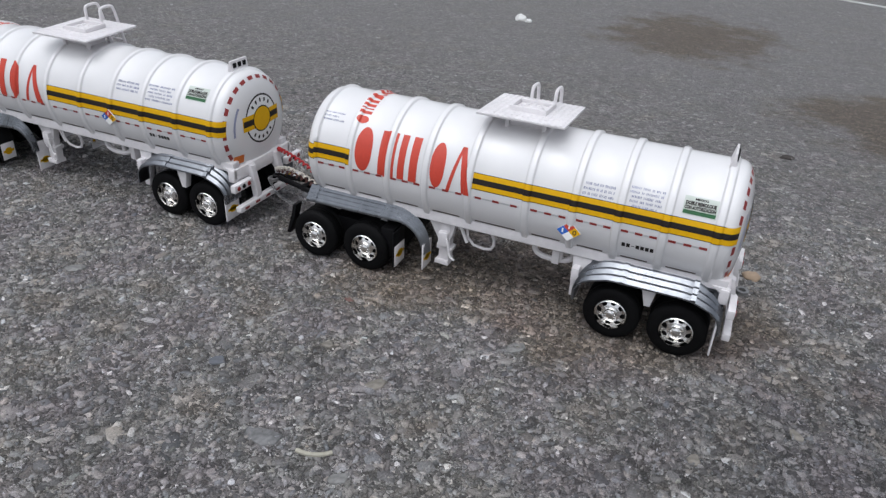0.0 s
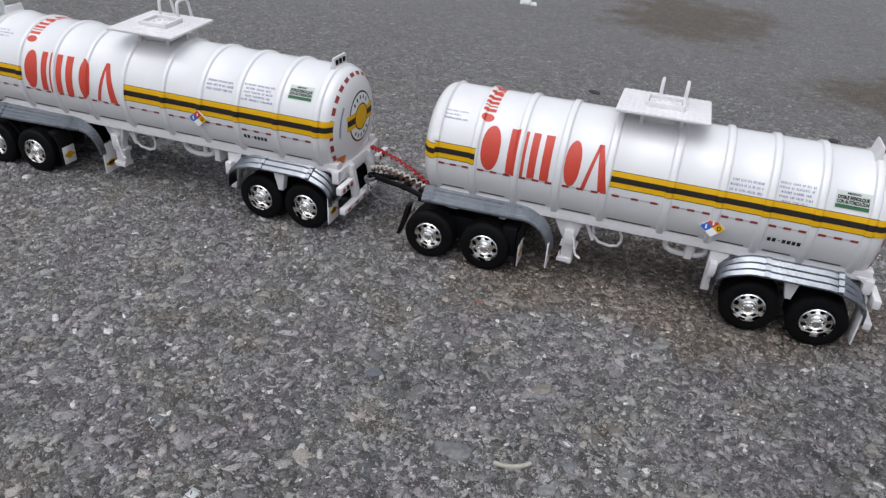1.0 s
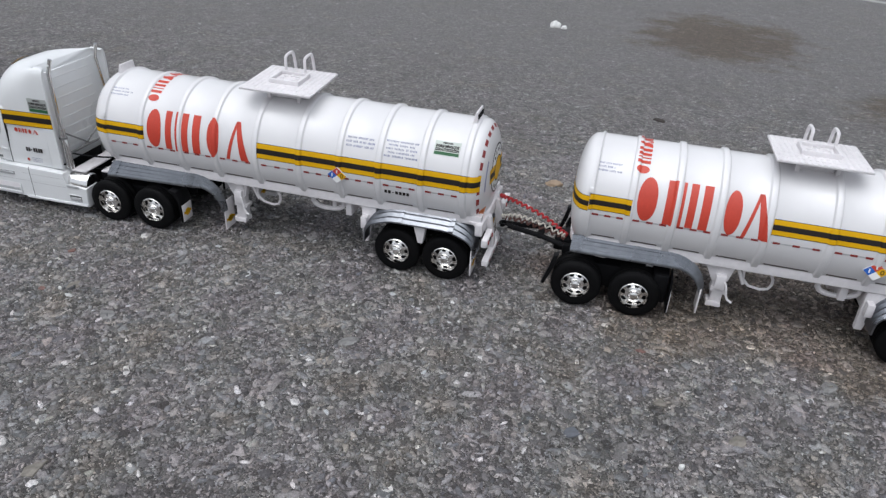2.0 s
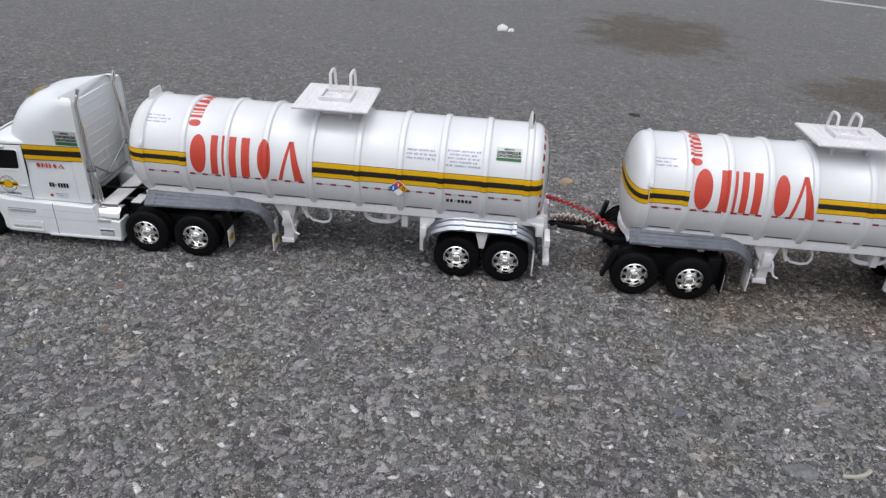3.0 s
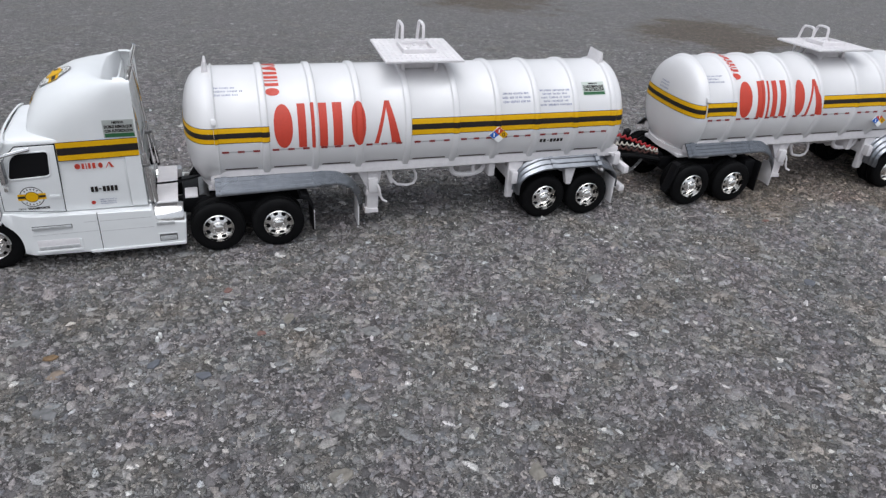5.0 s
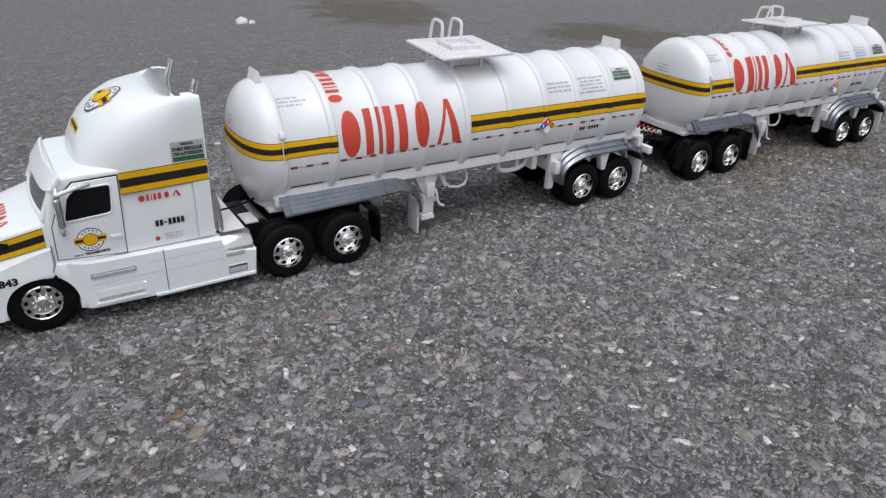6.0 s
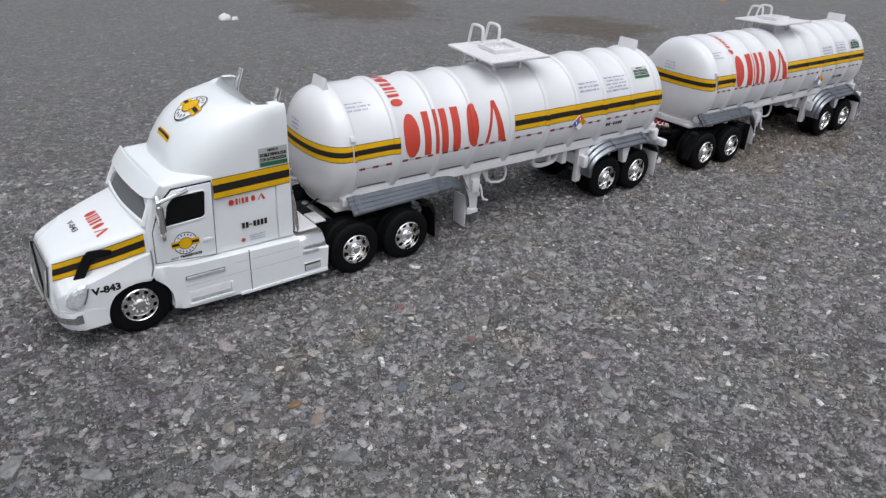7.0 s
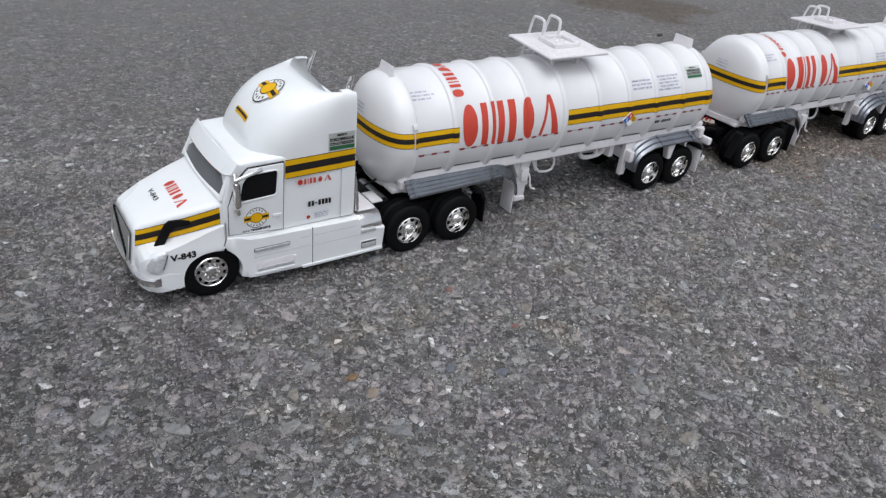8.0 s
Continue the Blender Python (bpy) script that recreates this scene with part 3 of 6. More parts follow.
def chips(count, x0, x1, y0, y1, smallest, largest, proud, seed, power, rock):
    """Flat-topped angular chips set in the ground, as one mesh."""
    rng = np.random.default_rng(seed)
    n = 4 if smallest < 0.0010 else 5 if smallest < 0.003 else 6
    cx, cy = rng.uniform(x0, x1, count), rng.uniform(y0, y1, count)
    size = smallest * (largest / smallest) ** (rng.random(count) ** power)
    turn, long_ = rng.uniform(0, 2 * np.pi, count), rng.uniform(0.30, 0.85, count)
    ang = (np.arange(n)[None] + rng.uniform(-0.42, 0.42, (count, n))) * 2 * np.pi / n
    rad = rng.uniform(0.55, 1.2, (count, n)) * size[:, None] / 2
    u, w = rad * np.cos(ang), rad * np.sin(ang) * long_[:, None]
    X = u * np.cos(turn)[:, None] - w * np.sin(turn)[:, None]
    Y = u * np.sin(turn)[:, None] + w * np.cos(turn)[:, None]
    top = proud * rng.uniform(0.3, 1.0, count) * np.sqrt(size / smallest)
    tilt = rng.normal(0, rock, (count, 2))
    base = np.stack([cx[:, None] + X, cy[:, None] + Y, np.full((count, n), -0.0004)], -1)
    k = rng.uniform(0.86, 0.99, (count, 1))
    cap = np.stack([cx[:, None] + X * k, cy[:, None] + Y * k, top[:, None] + X * tilt[:, :1] + Y * tilt[:, 1:] + rng.normal(0, 0.00012, (count, n))], -1)
    verts = np.concatenate([base, cap], 1).reshape(-1, 3)
    start = np.arange(count)[:, None] * 2 * n
    i = np.arange(n)
    j = (i + 1) % n
    quads = np.stack([i, j, j + n, i + n], -1)[None] + start[:, :, None]
    caps = (np.arange(n) + n)[None] + start
    me = bpy.data.meshes.new("stone_chips")
    me.vertices.add(len(verts))
    me.vertices.foreach_set("co", verts.ravel())
    loops = np.concatenate([quads.reshape(-1), caps.reshape(-1)])
    starts = np.concatenate([np.arange(count * n) * 4, count * n * 4 + np.arange(count) * n])
    me.loops.add(len(loops))
    me.loops.foreach_set("vertex_index", loops.astype(np.int32))
    me.polygons.add(len(starts))
    me.polygons.foreach_set("loop_start", starts.astype(np.int32))
    me.update(calc_edges=True)
    me.validate()
    me.materials.append(CHIP)
    return tagged(new("stone_chips", me), "angular grey stone chips worn flush in asphalt", "gravel", kind="stuff")


chips(88000, -0.42, 0.95, -0.33, 0.16, 0.0014, 0.0060, 0.00042, 3, 1.5, 0.26)
chips(80000, -0.42, 0.95, -0.33, 0.16, 0.0007, 0.0022, 0.00055, 6, 1.2, 0.45)
chips(24000, -0.45, 0.95, -0.34, 0.20, 0.0034, 0.0100, 0.00028, 5, 2.2, 0.09)
chips(30000, -0.75, 1.35, 0.10, 1.15, 0.0018, 0.0070, 0.0004, 4, 2.0, 0.12)
chips(1000, -0.45, 0.95, -0.34, 0.20, 0.0062, 0.0150, 0.00030, 8, 2.0, 0.05)


def pebble(name, x, y, sx, sy, sz, mat, seed, label, turn=0):
    bm = bmesh.new()
    bmesh.ops.create_icosphere(bm, subdivisions=3, radius=1)
    for v in bm.verts:
        k = 1 + 0.28 * noise.noise(v.co * 1.3 + Vector((seed, 0, 0))) + 0.10 * noise.noise(v.co * 3.5 + Vector((0, seed, 0)))
        v.co = Vector((v.co.x * sx * k, v.co.y * sy * k, max(v.co.z * sz * k, -sz * 0.35)))
    return tagged(part(name, bm, mat, m=place(x, y, sz * 0.33, 0, 0, turn)), label, "stone")


pebble("white_stone", 312, 703, 8.5, 7, 7, STONEW, 1, "white lump of stone lying on the asphalt")
pebble("white_stone", 326, 699, 5, 4, 3.6, STONEW, 5, "small white lump beside a larger one", 20)
pebble("beige_stone", 392, 133, 6.5, 4, 3.0, STONEB, 8, "beige flat stone lying on the asphalt", 15)
pebble("beige_stone", 672, 68, 5.5, 4, 3.2, STONEB, 12, "beige rounded stone lying on the asphalt")
pebble("brown_stone", 40, -138, 3.6, 2.8, 0.9, STONEN, 14, "brown broken chip pressed into the asphalt", 40)
pebble("dark_stone", 472, 330, 6.5, 3, 2, DARKST, 17, "dark splinter lying on the asphalt", -20)
pebble("dark_stone", 690, 300, 6, 3, 2, DARKST, 19, "dark splinter lying on the asphalt", 10)
NAMES = {"lg": "pale grey", "gr": "grey", "tan": "tan", "br": "brown", "or": "orange", "bl": "blue-grey", "red": "reddish", "w": "white"}
LOOSE = [(143, -117, 6, "tan"), (138, -123, 1.4, "w"), (180, -135, 6, "lg"), (82, -118, 1.7, "w"), (81, -121, 1.6, "w"), (92, -131, 2.6, "tan"), (80, -139, 4, "bl"), (101, -152, 4.5, "bl"), (128, -126, 3, "red"), (114, -84, 3, "red"), (154, -190, 6, "lg"), (23, -111, 6, "lg"), (36, -125, 3.5, "br"), (1, -141, 6, "lg"), (9, -124, 4.5, "tan"), (40, -163, 6.5, "gr"), (565, -67, 7, "lg"), (469, -68, 3, "red"), (516, -123, 6.5, "tan"), (490, -149, 1.8, "w"), (480, -108, 4, "tan"), (489, -174, 9, "gr"), (440, -143, 5, "bl"), (530, -180, 5, "lg"), (315, -113, 6.5, "lg"), (150, -223, 6, "tan"), (56, -220, 8, "lg"), (224, -238, 6, "tan"), (658, -105, 5, "tan"), (698, -69, 4.5, "tan"), (-39, -123, 7, "lg"), (-64, -103, 7, "lg")]


def slab_stone(x, y, r, tone, rnd):
    """A flat angular stone pressed into the asphalt."""
    n = 8
    turn, long_ = rnd.random() * 6.28, 0.55 + 0.3 * rnd.random()
    rim = []
    for k in range(n):
        a, q = 2 * math.pi * (k + 0.5 * rnd.random()) / n, r * (0.62 + 0.5 * rnd.random())
        u, w = q * math.cos(a), q * math.sin(a) * long_
        rim.append((u * math.cos(turn) - w * math.sin(turn), u * math.sin(turn) + w * math.cos(turn)))
    high = 0.5 if tone != "w" else 1.5
    bm = loft([[(u, w, -0.4) for u, w in rim], [(u * 0.96, w * 0.96, high * 0.6) for u, w in rim], [(u * 0.84, w * 0.84, high + 0.1 * rnd.random()) for u, w in rim]])
    ob = part("flat_stone", bm, SLABS[tone], m=place(x, y, 0.25), smooth=25)
    return tagged(ob, NAMES[tone] + " flat stone chip pressed into the asphalt", "stone", "stones in the asphalt")


rnd = random.Random(21)
for x, y, r, tone in LOOSE:
    slab_stone(x, y, r, tone, rnd)
bm = tube([(-7.6, 0, 0.9), (-4, -0.9, 1.2), (0, -0.6, 1.2), (4, 0.8, 1.2), (7.0, 3.0, 1.3)], 1.0, 7, round_to=1)
tagged(part("twig", bm, TWIG, m=place(514.5, -174, 0, 0, 0, 8)), "short dry pale twig lying on the asphalt", "twig")
bm = bent(flat([oval(0, 0, 14, 6, 14)], 3), lambda u, v: (u, v, 1.5 + 0.12 * u + 0.03 * v * v))
bmesh.ops.solidify(bm, geom=bm.faces[:], thickness=0.4)
tagged(part("dry_leaf", bm, LEAF, m=place(1310, 565, 0, 0, 0, 30)), "dry orange leaf curled on the asphalt", "leaf")
bm = bmesh.new()
box(bm, -260, 260, -9, 9, 0.1, 0.9)
tagged(part("painted_line", bm, PAINT, m=place(960, 1195, 0, 0, 0, -27)), "worn white line painted on the asphalt", "road marking", kind="structure")

# ---- the tanker trailers ----
TR, TZ = 33.0, 62.5          # tank radius and the height of its axis
BAND = 1.2                   # how far the bands stand out


class Tank:
    """The outline of one tank along its length: where its bands are, and its two dished heads."""

    def __init__(self, bands, nose=11.0, tail=10.5):
        self.bands, self.x0, self.x1, self.nose, self.tail = bands, bands[0], bands[-1] + 2.5, nose, tail

    def radius(self, x):
        r = TR
        for b in self.bands:
            d = abs(x - b)
            r = max(r, TR + BAND * (0.5 + 0.5 * math.cos(math.pi * min(1.0, max(0.0, (d - 1.3) / 1.1)))))
        return r

    def cuts(self, a, b):
        out = [b_ + d for b_ in self.bands for d in (-2.4, -2.15, -1.85, -1.55, -1.3, 1.3, 1.55, 1.85, 2.15, 2.4)]
        return [x for x in out if a < x < b]

    def at(self, x, deg, lift=0.12):
        """A point on the barrel; deg counts from the near side (-y) upwards."""
        r, t = self.radius(x) + lift, radians(deg)
        return (x, -r * math.cos(t), TZ + r * math.sin(t))

    def head(self, y, z, rear, lift=0.12):
        """A point on the front or rear head, z counted from the axis."""
        p = min(1.0, math.hypot(y, z) / TR)
        bulge = (1 - p ** 2.5) ** (1 / 2.5)
        return (self.x1 + self.tail * bulge + lift, y, TZ + z) if rear else (self.x0 - self.nose * bulge - lift, y, TZ + z)

    def mesh(self):
        prof = []
        for k in range(17):
            p = math.sin(math.pi / 2 * k / 16)
            prof.append((self.x0 - self.nose * (1 - p ** 2.5) ** (1 / 2.5), TR * p))
        for x in sorted(set(self.cuts(self.x0 + 0.01, self.x1)) | {self.x1}):
            prof.append((x, self.radius(x)))
        for k in range(15, -1, -1):
            p = math.sin(math.pi / 2 * k / 16)
            prof.append((self.x1 + self.tail * (1 - p ** 2.5) ** (1 / 2.5), TR * p))
        return lathe(prof, 72, "x", (0, 0, TZ))


def side_decal(name, tank, loops, mat, parent, mirror=False, label="", lift=0.12):
    """Outlines in (x, degrees) laid on the barrel of a tank."""
    us = [u for loop in loops for u, v in loop]
    bm = flat(loops, 4.0, tank.cuts(min(us), max(us)))
    bent(bm, lambda u, v: tank.at(u, v, lift))
    if mirror:
        for v in bm.verts:
            v.co.y = -v.co.y
    return part(name, bm, mat, parent, label)


def head_decal(name, tank, loops, mat, parent, rear=True, label="", lift=0.12):
    us = [u for loop in loops for u, v in loop]
    n = int((max(us) - min(us)) / 3) + 1
    bm = flat(loops, 3.0, [min(us) + (max(us) - min(us)) * k / n for k in range(1, n)])
    bent(bm, lambda u, v: tank.head(u, v, rear, lift))
    return part(name, bm, mat, parent, label)


def ribbed_sheet(path, y0, y1, ribs, thick=0.9, rib=0.85, inward=False):
    """A metal guard: a path of (x, z, drop) drawn across from y0 to y1 with lengthwise ribs; drop lowers its outer edge y0, or draws it inward, square to the path."""
    cols = []
    for k in range(ribs * 4 + 1):
        f = k / (ribs * 4)
        cols.append((y0 + (y1 - y0) * f, rib * (0.5 - 0.5 * math.cos(2 * math.pi * f * ribs)), 1 - f))
    norms = []
    for i in range(len(path)):
        a, b = path[max(i - 1, 0)], path[min(i + 1, len(path) - 1)]
        d = Vector((b[0] - a[0], 0, b[1] - a[1])).normalized()
        norms.append(Vector((-d.z, 0, d.x)))
    downs = norms if inward else [Vector((0, 0, 1))] * len(path)
    bm = bmesh.new()
    top = [[bm.verts.new(Vector((x, y, z)) - d * drop * f + n * h) for y, h, f in cols] for (x, z, drop), n, d in zip(path, norms, downs)]
    low = [[bm.verts.new(Vector((x, y, z)) - d * drop * f - n * thick) for y, h, f in cols] for (x, z, drop), n, d in zip(path, norms, downs)]
    m = len(cols)
    for i in range(len(path) - 1):
        for k in range(m - 1):
            bm.faces.new((top[i][k], top[i][k + 1], top[i + 1][k + 1], top[i + 1][k]))
            bm.faces.new((low[i][k], low[i + 1][k], low[i + 1][k + 1], low[i][k + 1]))
        bm.faces.new((top[i][0], top[i + 1][0], low[i + 1][0], low[i][0]))
        bm.faces.new((top[i][-1], low[i][-1], low[i + 1][-1], top[i + 1][-1]))
    for i in (0, -1):
        for k in range(m - 1):
            bm.faces.new((top[i][k], top[i][k + 1], low[i][k + 1], low[i][k]))
    return bm


def arc(cx, cz, r, a0, a1, n, drop=0.0):
    return [(cx + r * math.cos(radians(a0 + (a1 - a0) * k / n)), cz + r * math.sin(radians(a0 + (a1 - a0) * k / n)), drop) for k in range(n + 1)]


def crumpled(bm, seed, amount=0.55):
    """Hand-bent sheet: a mesh with uneven faces."""
    bmesh.ops.subdivide_edges(bm, edges=[e for e in bm.edges if e.calc_length() > 2], cuts=4, use_grid_fill=True)
    for v in bm.verts:
        v.co += noise.noise_vector(v.co * 0.22 + Vector((seed * 3.1, 0, 0))) * amount
    return bm


def both_sides(name, make, mat, parent, label=""):
    """A part on the near side and its mirror image on the far side."""
    part(name, make(), mat, parent, label)
    bm = make()
    for v in bm.verts:
        v.co.y = -v.co.y
    part(name, bm, mat, parent, label)


def company_badge(name, lay, u, v, r, parent, label, tilt=0.0):
    """A round badge: white disc, dark hoop, yellow boss and a barred yellow band. lay(loops, mat, lift, name) puts outlines on a surface."""
    c, s = math.cos(tilt), math.sin(tilt)

    def turned(loops):
        return [[(u + c * a - s * b, v + s * a + c * b) for a, b in loop] for loop in loops]
    lay(turned([oval(0, 0, r, r, 30)]), WHITEP, 0.10, name)
    lay(turned(hoop(0, 0, r, r, r * 0.07, 30)), BLACKP, 0.16, "hoop")
    lay(turned([rect(-1.15 * r, 1.15 * r, -0.30 * r, 0.30 * r)]), YELLOW, 0.20, "band")
    lay(turned([rect(-1.12 * r, 1.12 * r, -0.12 * r, 0.12 * r)]), BLACKP, 0.24, "bar")
    lay(turned([oval(0, 0, 0.54 * r, 0.50 * r, 26)]), YELLOW, 0.28, "boss")
    lay(turned(ring(0, 0, 0.57 * r, 0.53 * r, 0.05 * r, 0.05 * r, 26)), BLACKP, 0.30, "boss_rim")
    marks = []
    for k in range(5):
        for base in (90, 270):
            a = radians(base + (k - 2) * 21)
            marks.append(oval(0.76 * r * math.cos(a), 0.76 * r * math.sin(a), 0.058 * r, 0.09 * r, 8, a - math.pi / 2))
    lay(turned(marks), BLACKP, 0.20, "lettering_marks")


def make_trailer(name, label, bands, axles, letters, small_x, kinks, stripe_from, front_lights, bumper_x, guard, flap_z, leg_x, leg_y, foot_z, seed, deck_x, deck_y, deck_z, deck_tilt, rail_dx, rail_top, half, sign_z, livery, nose_drop=0.0, nose_depth=11.0):
    """A tank semi-trailer: barrel, printed livery, walkway, frame, guards, legs, wheels, tail frame."""
    rnd = random.Random(seed)
    t = new(name)
    tagged(t, label, "tank trailer", "tanker trailers")
    tank = Tank(bands, nose_depth)
    barrel = part("tank", tank.mesh(), WHITE, t, "glossy white banded tank", smooth=50)
    x0, x1 = tank.x0, tank.x1
    front, rear, marks_v, dash_v = livery["front"], livery["rear"], livery["marks"], livery["dashes"]

    def core(lo, hi):
        """The black middle of a stripe."""
        return lo + 0.32 * (hi - lo), lo + 0.66 * (hi - lo)
    # yellow and black stripe, with a gap for the brand marks
    for mirror in (False, True):
        for a, b, (s_bot, s_top) in ((x0, letters[0] - 0.5, front), (stripe_from, x1 + 0.5, rear)):
            b_bot, b_top = core(s_bot, s_top)
            side_decal("stripe", tank, [rect(a, b, s_bot, s_top)], YELLOW, barrel, mirror, "yellow stripe")
            side_decal("stripe_core", tank, [rect(a, b, b_bot, b_top)], BLACKP, barrel, mirror, "black stripe", 0.2)
            side_decal("stripe_edge", tank, [rect(a, b, s_top - 0.35, s_top + 0.15), rect(a, b, s_bot - 0.15, s_bot + 0.35)], BLACKP, barrel, mirror, "thin black outline", 0.2)
        spans = [(k, a, b) for k, a, b in kinks]
        for mark in brand_marks(letters[0], letters[1], *marks_v, spans):
            side_decal("brand_mark", tank, mark, REDP, barrel, mirror, "large red brand mark", 0.16)
        # brand marks again, climbing over the top
        for mark in brand_marks(0, 1, 0, 1, SPANS):
            climb = [[(small_x[1] - q * (small_x[1] - small_x[0]), 43 + p * 60) for p, q in loop] for loop in mark]
            side_decal("brand_mark", tank, climb, REDP, barrel, mirror, "small red brand mark", 0.16)
        # red dashes along the flank
        dashes = []
        for a, b in zip(tank.bands, tank.bands[1:]):
            k, w = 3, 3.6
            for i in range(k):
                c = a + (b - a) * (i + 0.62) / (k + 0.25)
                dashes.append(rect(c - w / 2, c + w / 2, dash_v - 1.4 + (a - x0) * 0.010, dash_v + 0.8 + (a - x0) * 0.010))
        strips = [rect(a + 3.5, b - 3.5, dash_v - 1.0 + (a - x0) * 0.010, dash_v + 0.4 + (a - x0) * 0.010) for a, b in zip(tank.bands, tank.bands[1:])]
        for loop in strips:
            side_decal("tape_strip", tank, [loop], TAPE, barrel, mirror, "pale reflective tape", 0.08)
        for loop in dashes:
            side_decal("tape_dash", tank, [loop], DARKRED, barrel, mirror, "dark red reflective dash")
        # dark lines paint the shadow gap between tank and frame rail
        rail_gaps = [rect(a + 4, b - 5, -30.6, -28.8) for a, b in zip(tank.bands, tank.bands[1:])]
        for loop in rail_gaps:
            side_decal("seam", tank, [loop], RAIL_GAP, barrel, mirror, "thin dark line painted for a gap's shade")
        # fine print panels
        b7, b8, b9 = tank.bands[6], tank.bands[7], tank.bands[8]
        side_decal("fine_print", tank, lines_of_print(b7 + 3, b8 - 4, livery["print"][0], 4.4, 3, rnd, 0.55, 0.3), NAVY, barrel, mirror)
        side_decal("fine_print", tank, lines_of_print(b8 + 2.5, b9 - 3, livery["print"][1], 3.9, 5, rnd, 0.55, 0.75), NAVY, barrel, mirror)
        side_decal("fine_print", tank, lines_of_print(x0 + 2, bands[1] - 6, livery["print"][2], 3.9, 3, rnd, 0.5, 1.1, False), NAVY, barrel, mirror)
        side_decal("registration_bar", tank, [rect(b8 + 4.0 + i * 2.3, b8 + 5.7 + i * 2.3, -16.0, -12.0) for i in range(8) if i not in (2, 7)] + [rect(b8 + 8.9, b8 + 10.2, -14.4, -13.6)], BLACKP, barrel, mirror, "dark bars of a registration")
        lx = b9 + 5.5
        lv = livery["label"]
        side_decal("paper_label", tank, [rect(lx, lx + 15.5, lv, lv + 15.5)], PAPER, barrel, mirror, "pale label")
        for text, v, h, wide in (("MEXICO", lv + 12.6, 1.7, 6.0), ("DOBLE REMOLQUE", lv + 8.4, 2.9, 13.8), ("CON AUTORIZACION", lv + 4.7, 2.9, 14.2)):
            bm = words(text, h, 0.05)
            us = [q.co.x for q in bm.verts]
            k, mid = wide / (max(us) - min(us)), (max(us) + min(us)) / 2
            for q in bm.verts:
                q.co = Vector(tank.at(lx + 7.7 + (q.co.x - mid) * k * (-1 if mirror else 1), v + q.co.y, 0.2))
                if mirror:
                    q.co.y = -q.co.y
            part("label_writing", bm, BLACKP, barrel)
        side_decal("label_strip", tank, [rect(lx + 0.4, lx + 15.1, lv + 0.6, lv + 3.8)], GREENP, barrel, mirror, lift=0.18)
        # front head carries the stripe round the nose
    s_bot, s_top = front
    b_bot, b_top = core(*front)
    for name_, z0, z1, mat, lift in (("nose_stripe", TR * math.sin(radians(s_bot)), TR * math.sin(radians(s_top)), YELLOW, 0.12), ("nose_stripe_core", TR * math.sin(radians(b_bot)), TR * math.sin(radians(b_top)), BLACKP, 0.2), ("nose_stripe_edge", TR * math.sin(radians(s_top - 0.35)), TR * math.sin(radians(s_top + 0.15)), BLACKP, 0.2), ("nose_stripe_edge", TR * math.sin(radians(s_bot - 0.15)), TR * math.sin(radians(s_bot + 0.35)), BLACKP, 0.2)):
        bm = bmesh.new()
        rows_ = []
        for j in range(5):
            z = z0 + (z1 - z0) * j / 4 - nose_drop
            ym = math.sqrt(TR * TR - z * z)
            rows_.append([bm.verts.new(tank.head(ym * math.sin(math.pi * (i / 40 - 0.5)), z, False, lift)) for i in range(41)])
        for a, b in zip(rows_, rows_[1:]):
            for i in range(40):
                bm.faces.new((a[i], a[i + 1], b[i + 1], b[i]))
        part(name_, bm, mat, barrel)
    head_decal("fine_print", tank, [[(p * 0.85 + 4, q * 0.9 + 11.5) for p, q in loop] for loop in lines_of_print(-6, 6, 5, 2.4, 3, rnd, 0.5)], NAVY, barrel, False)
    # hazard diamond on the flank
    px, pz = tank.bands[6], -1.0
    for mirror in (-1, 1):
        card = new("hazard_diamond")
        card.parent = t
        card.matrix_basis = place(px, mirror * (TR + BAND + 0.8) * math.cos(sign_z / TR), TZ + sign_z, 90 - math.degrees(sign_z / TR) * -1.0, 0, 0 if mirror < 0 else 180)
        bm = flat([[(0, -5.0), (6.3, 0), (0, 5.0), (-6.3, 0)]])
        bmesh.ops.solidify(bm, geom=bm.faces[:], thickness=0.5)
        part("backing", bm, WHITEP, card)
        du, dv = 3.05, 2.42
        for nm, i, j, mat in (("field", 0, 1, REDP), ("field", -1, 0, BLUEP), ("field", 1, 0, YELLOW), ("field", 0, -1, WHITEP)):
            cx, cy = i * du, j * dv
            part(nm, flat([[(cx, cy - dv), (cx + du, cy), (cx, cy + dv), (cx - du, cy)]]), mat, card, m=place(0, 0, 0.35))
        part("figure", flat([rect(-0.4, 0.4, 1.4, 3.4)]), WHITEP, card, m=place(0, 0, 0.5))
        part("figure", flat([rect(-3.5, -2.7, -1.0, 1.2)]), WHITEP, card, m=place(0, 0, 0.5))
        part("figure", flat(hoop(du, 0, 1.0, 1.3, 0.5, 12)), BLACKP, card, m=place(0, 0, 0.5))
    # rear head: round badge, dashes round the rim, small labels

    def lay(loops, mat, lift, nm):
        head_decal(nm, tank, loops, mat, barrel, True, "", lift)
    company_badge("badge", lay, 1.5, 4.0, 15.5, barrel, "")
    rim = []
    for k in range(22):
        a = radians(20 + k * 14.5)
        rim.append([(q * math.cos(a + da), q * math.sin(a + da)) for q, da in ((28.6, -0.075), (30.6, -0.075), (30.6, 0.075), (28.6, 0.075))])
    for loop in rim:
        head_decal("tape_dash", tank, [loop], DARKRED, barrel, True, "dark red reflective dash")
    head_decal("orange_label", tank, [rect(-24, -16.5, -20, -14.5)], ORANGEP, barrel, True, "small orange label")
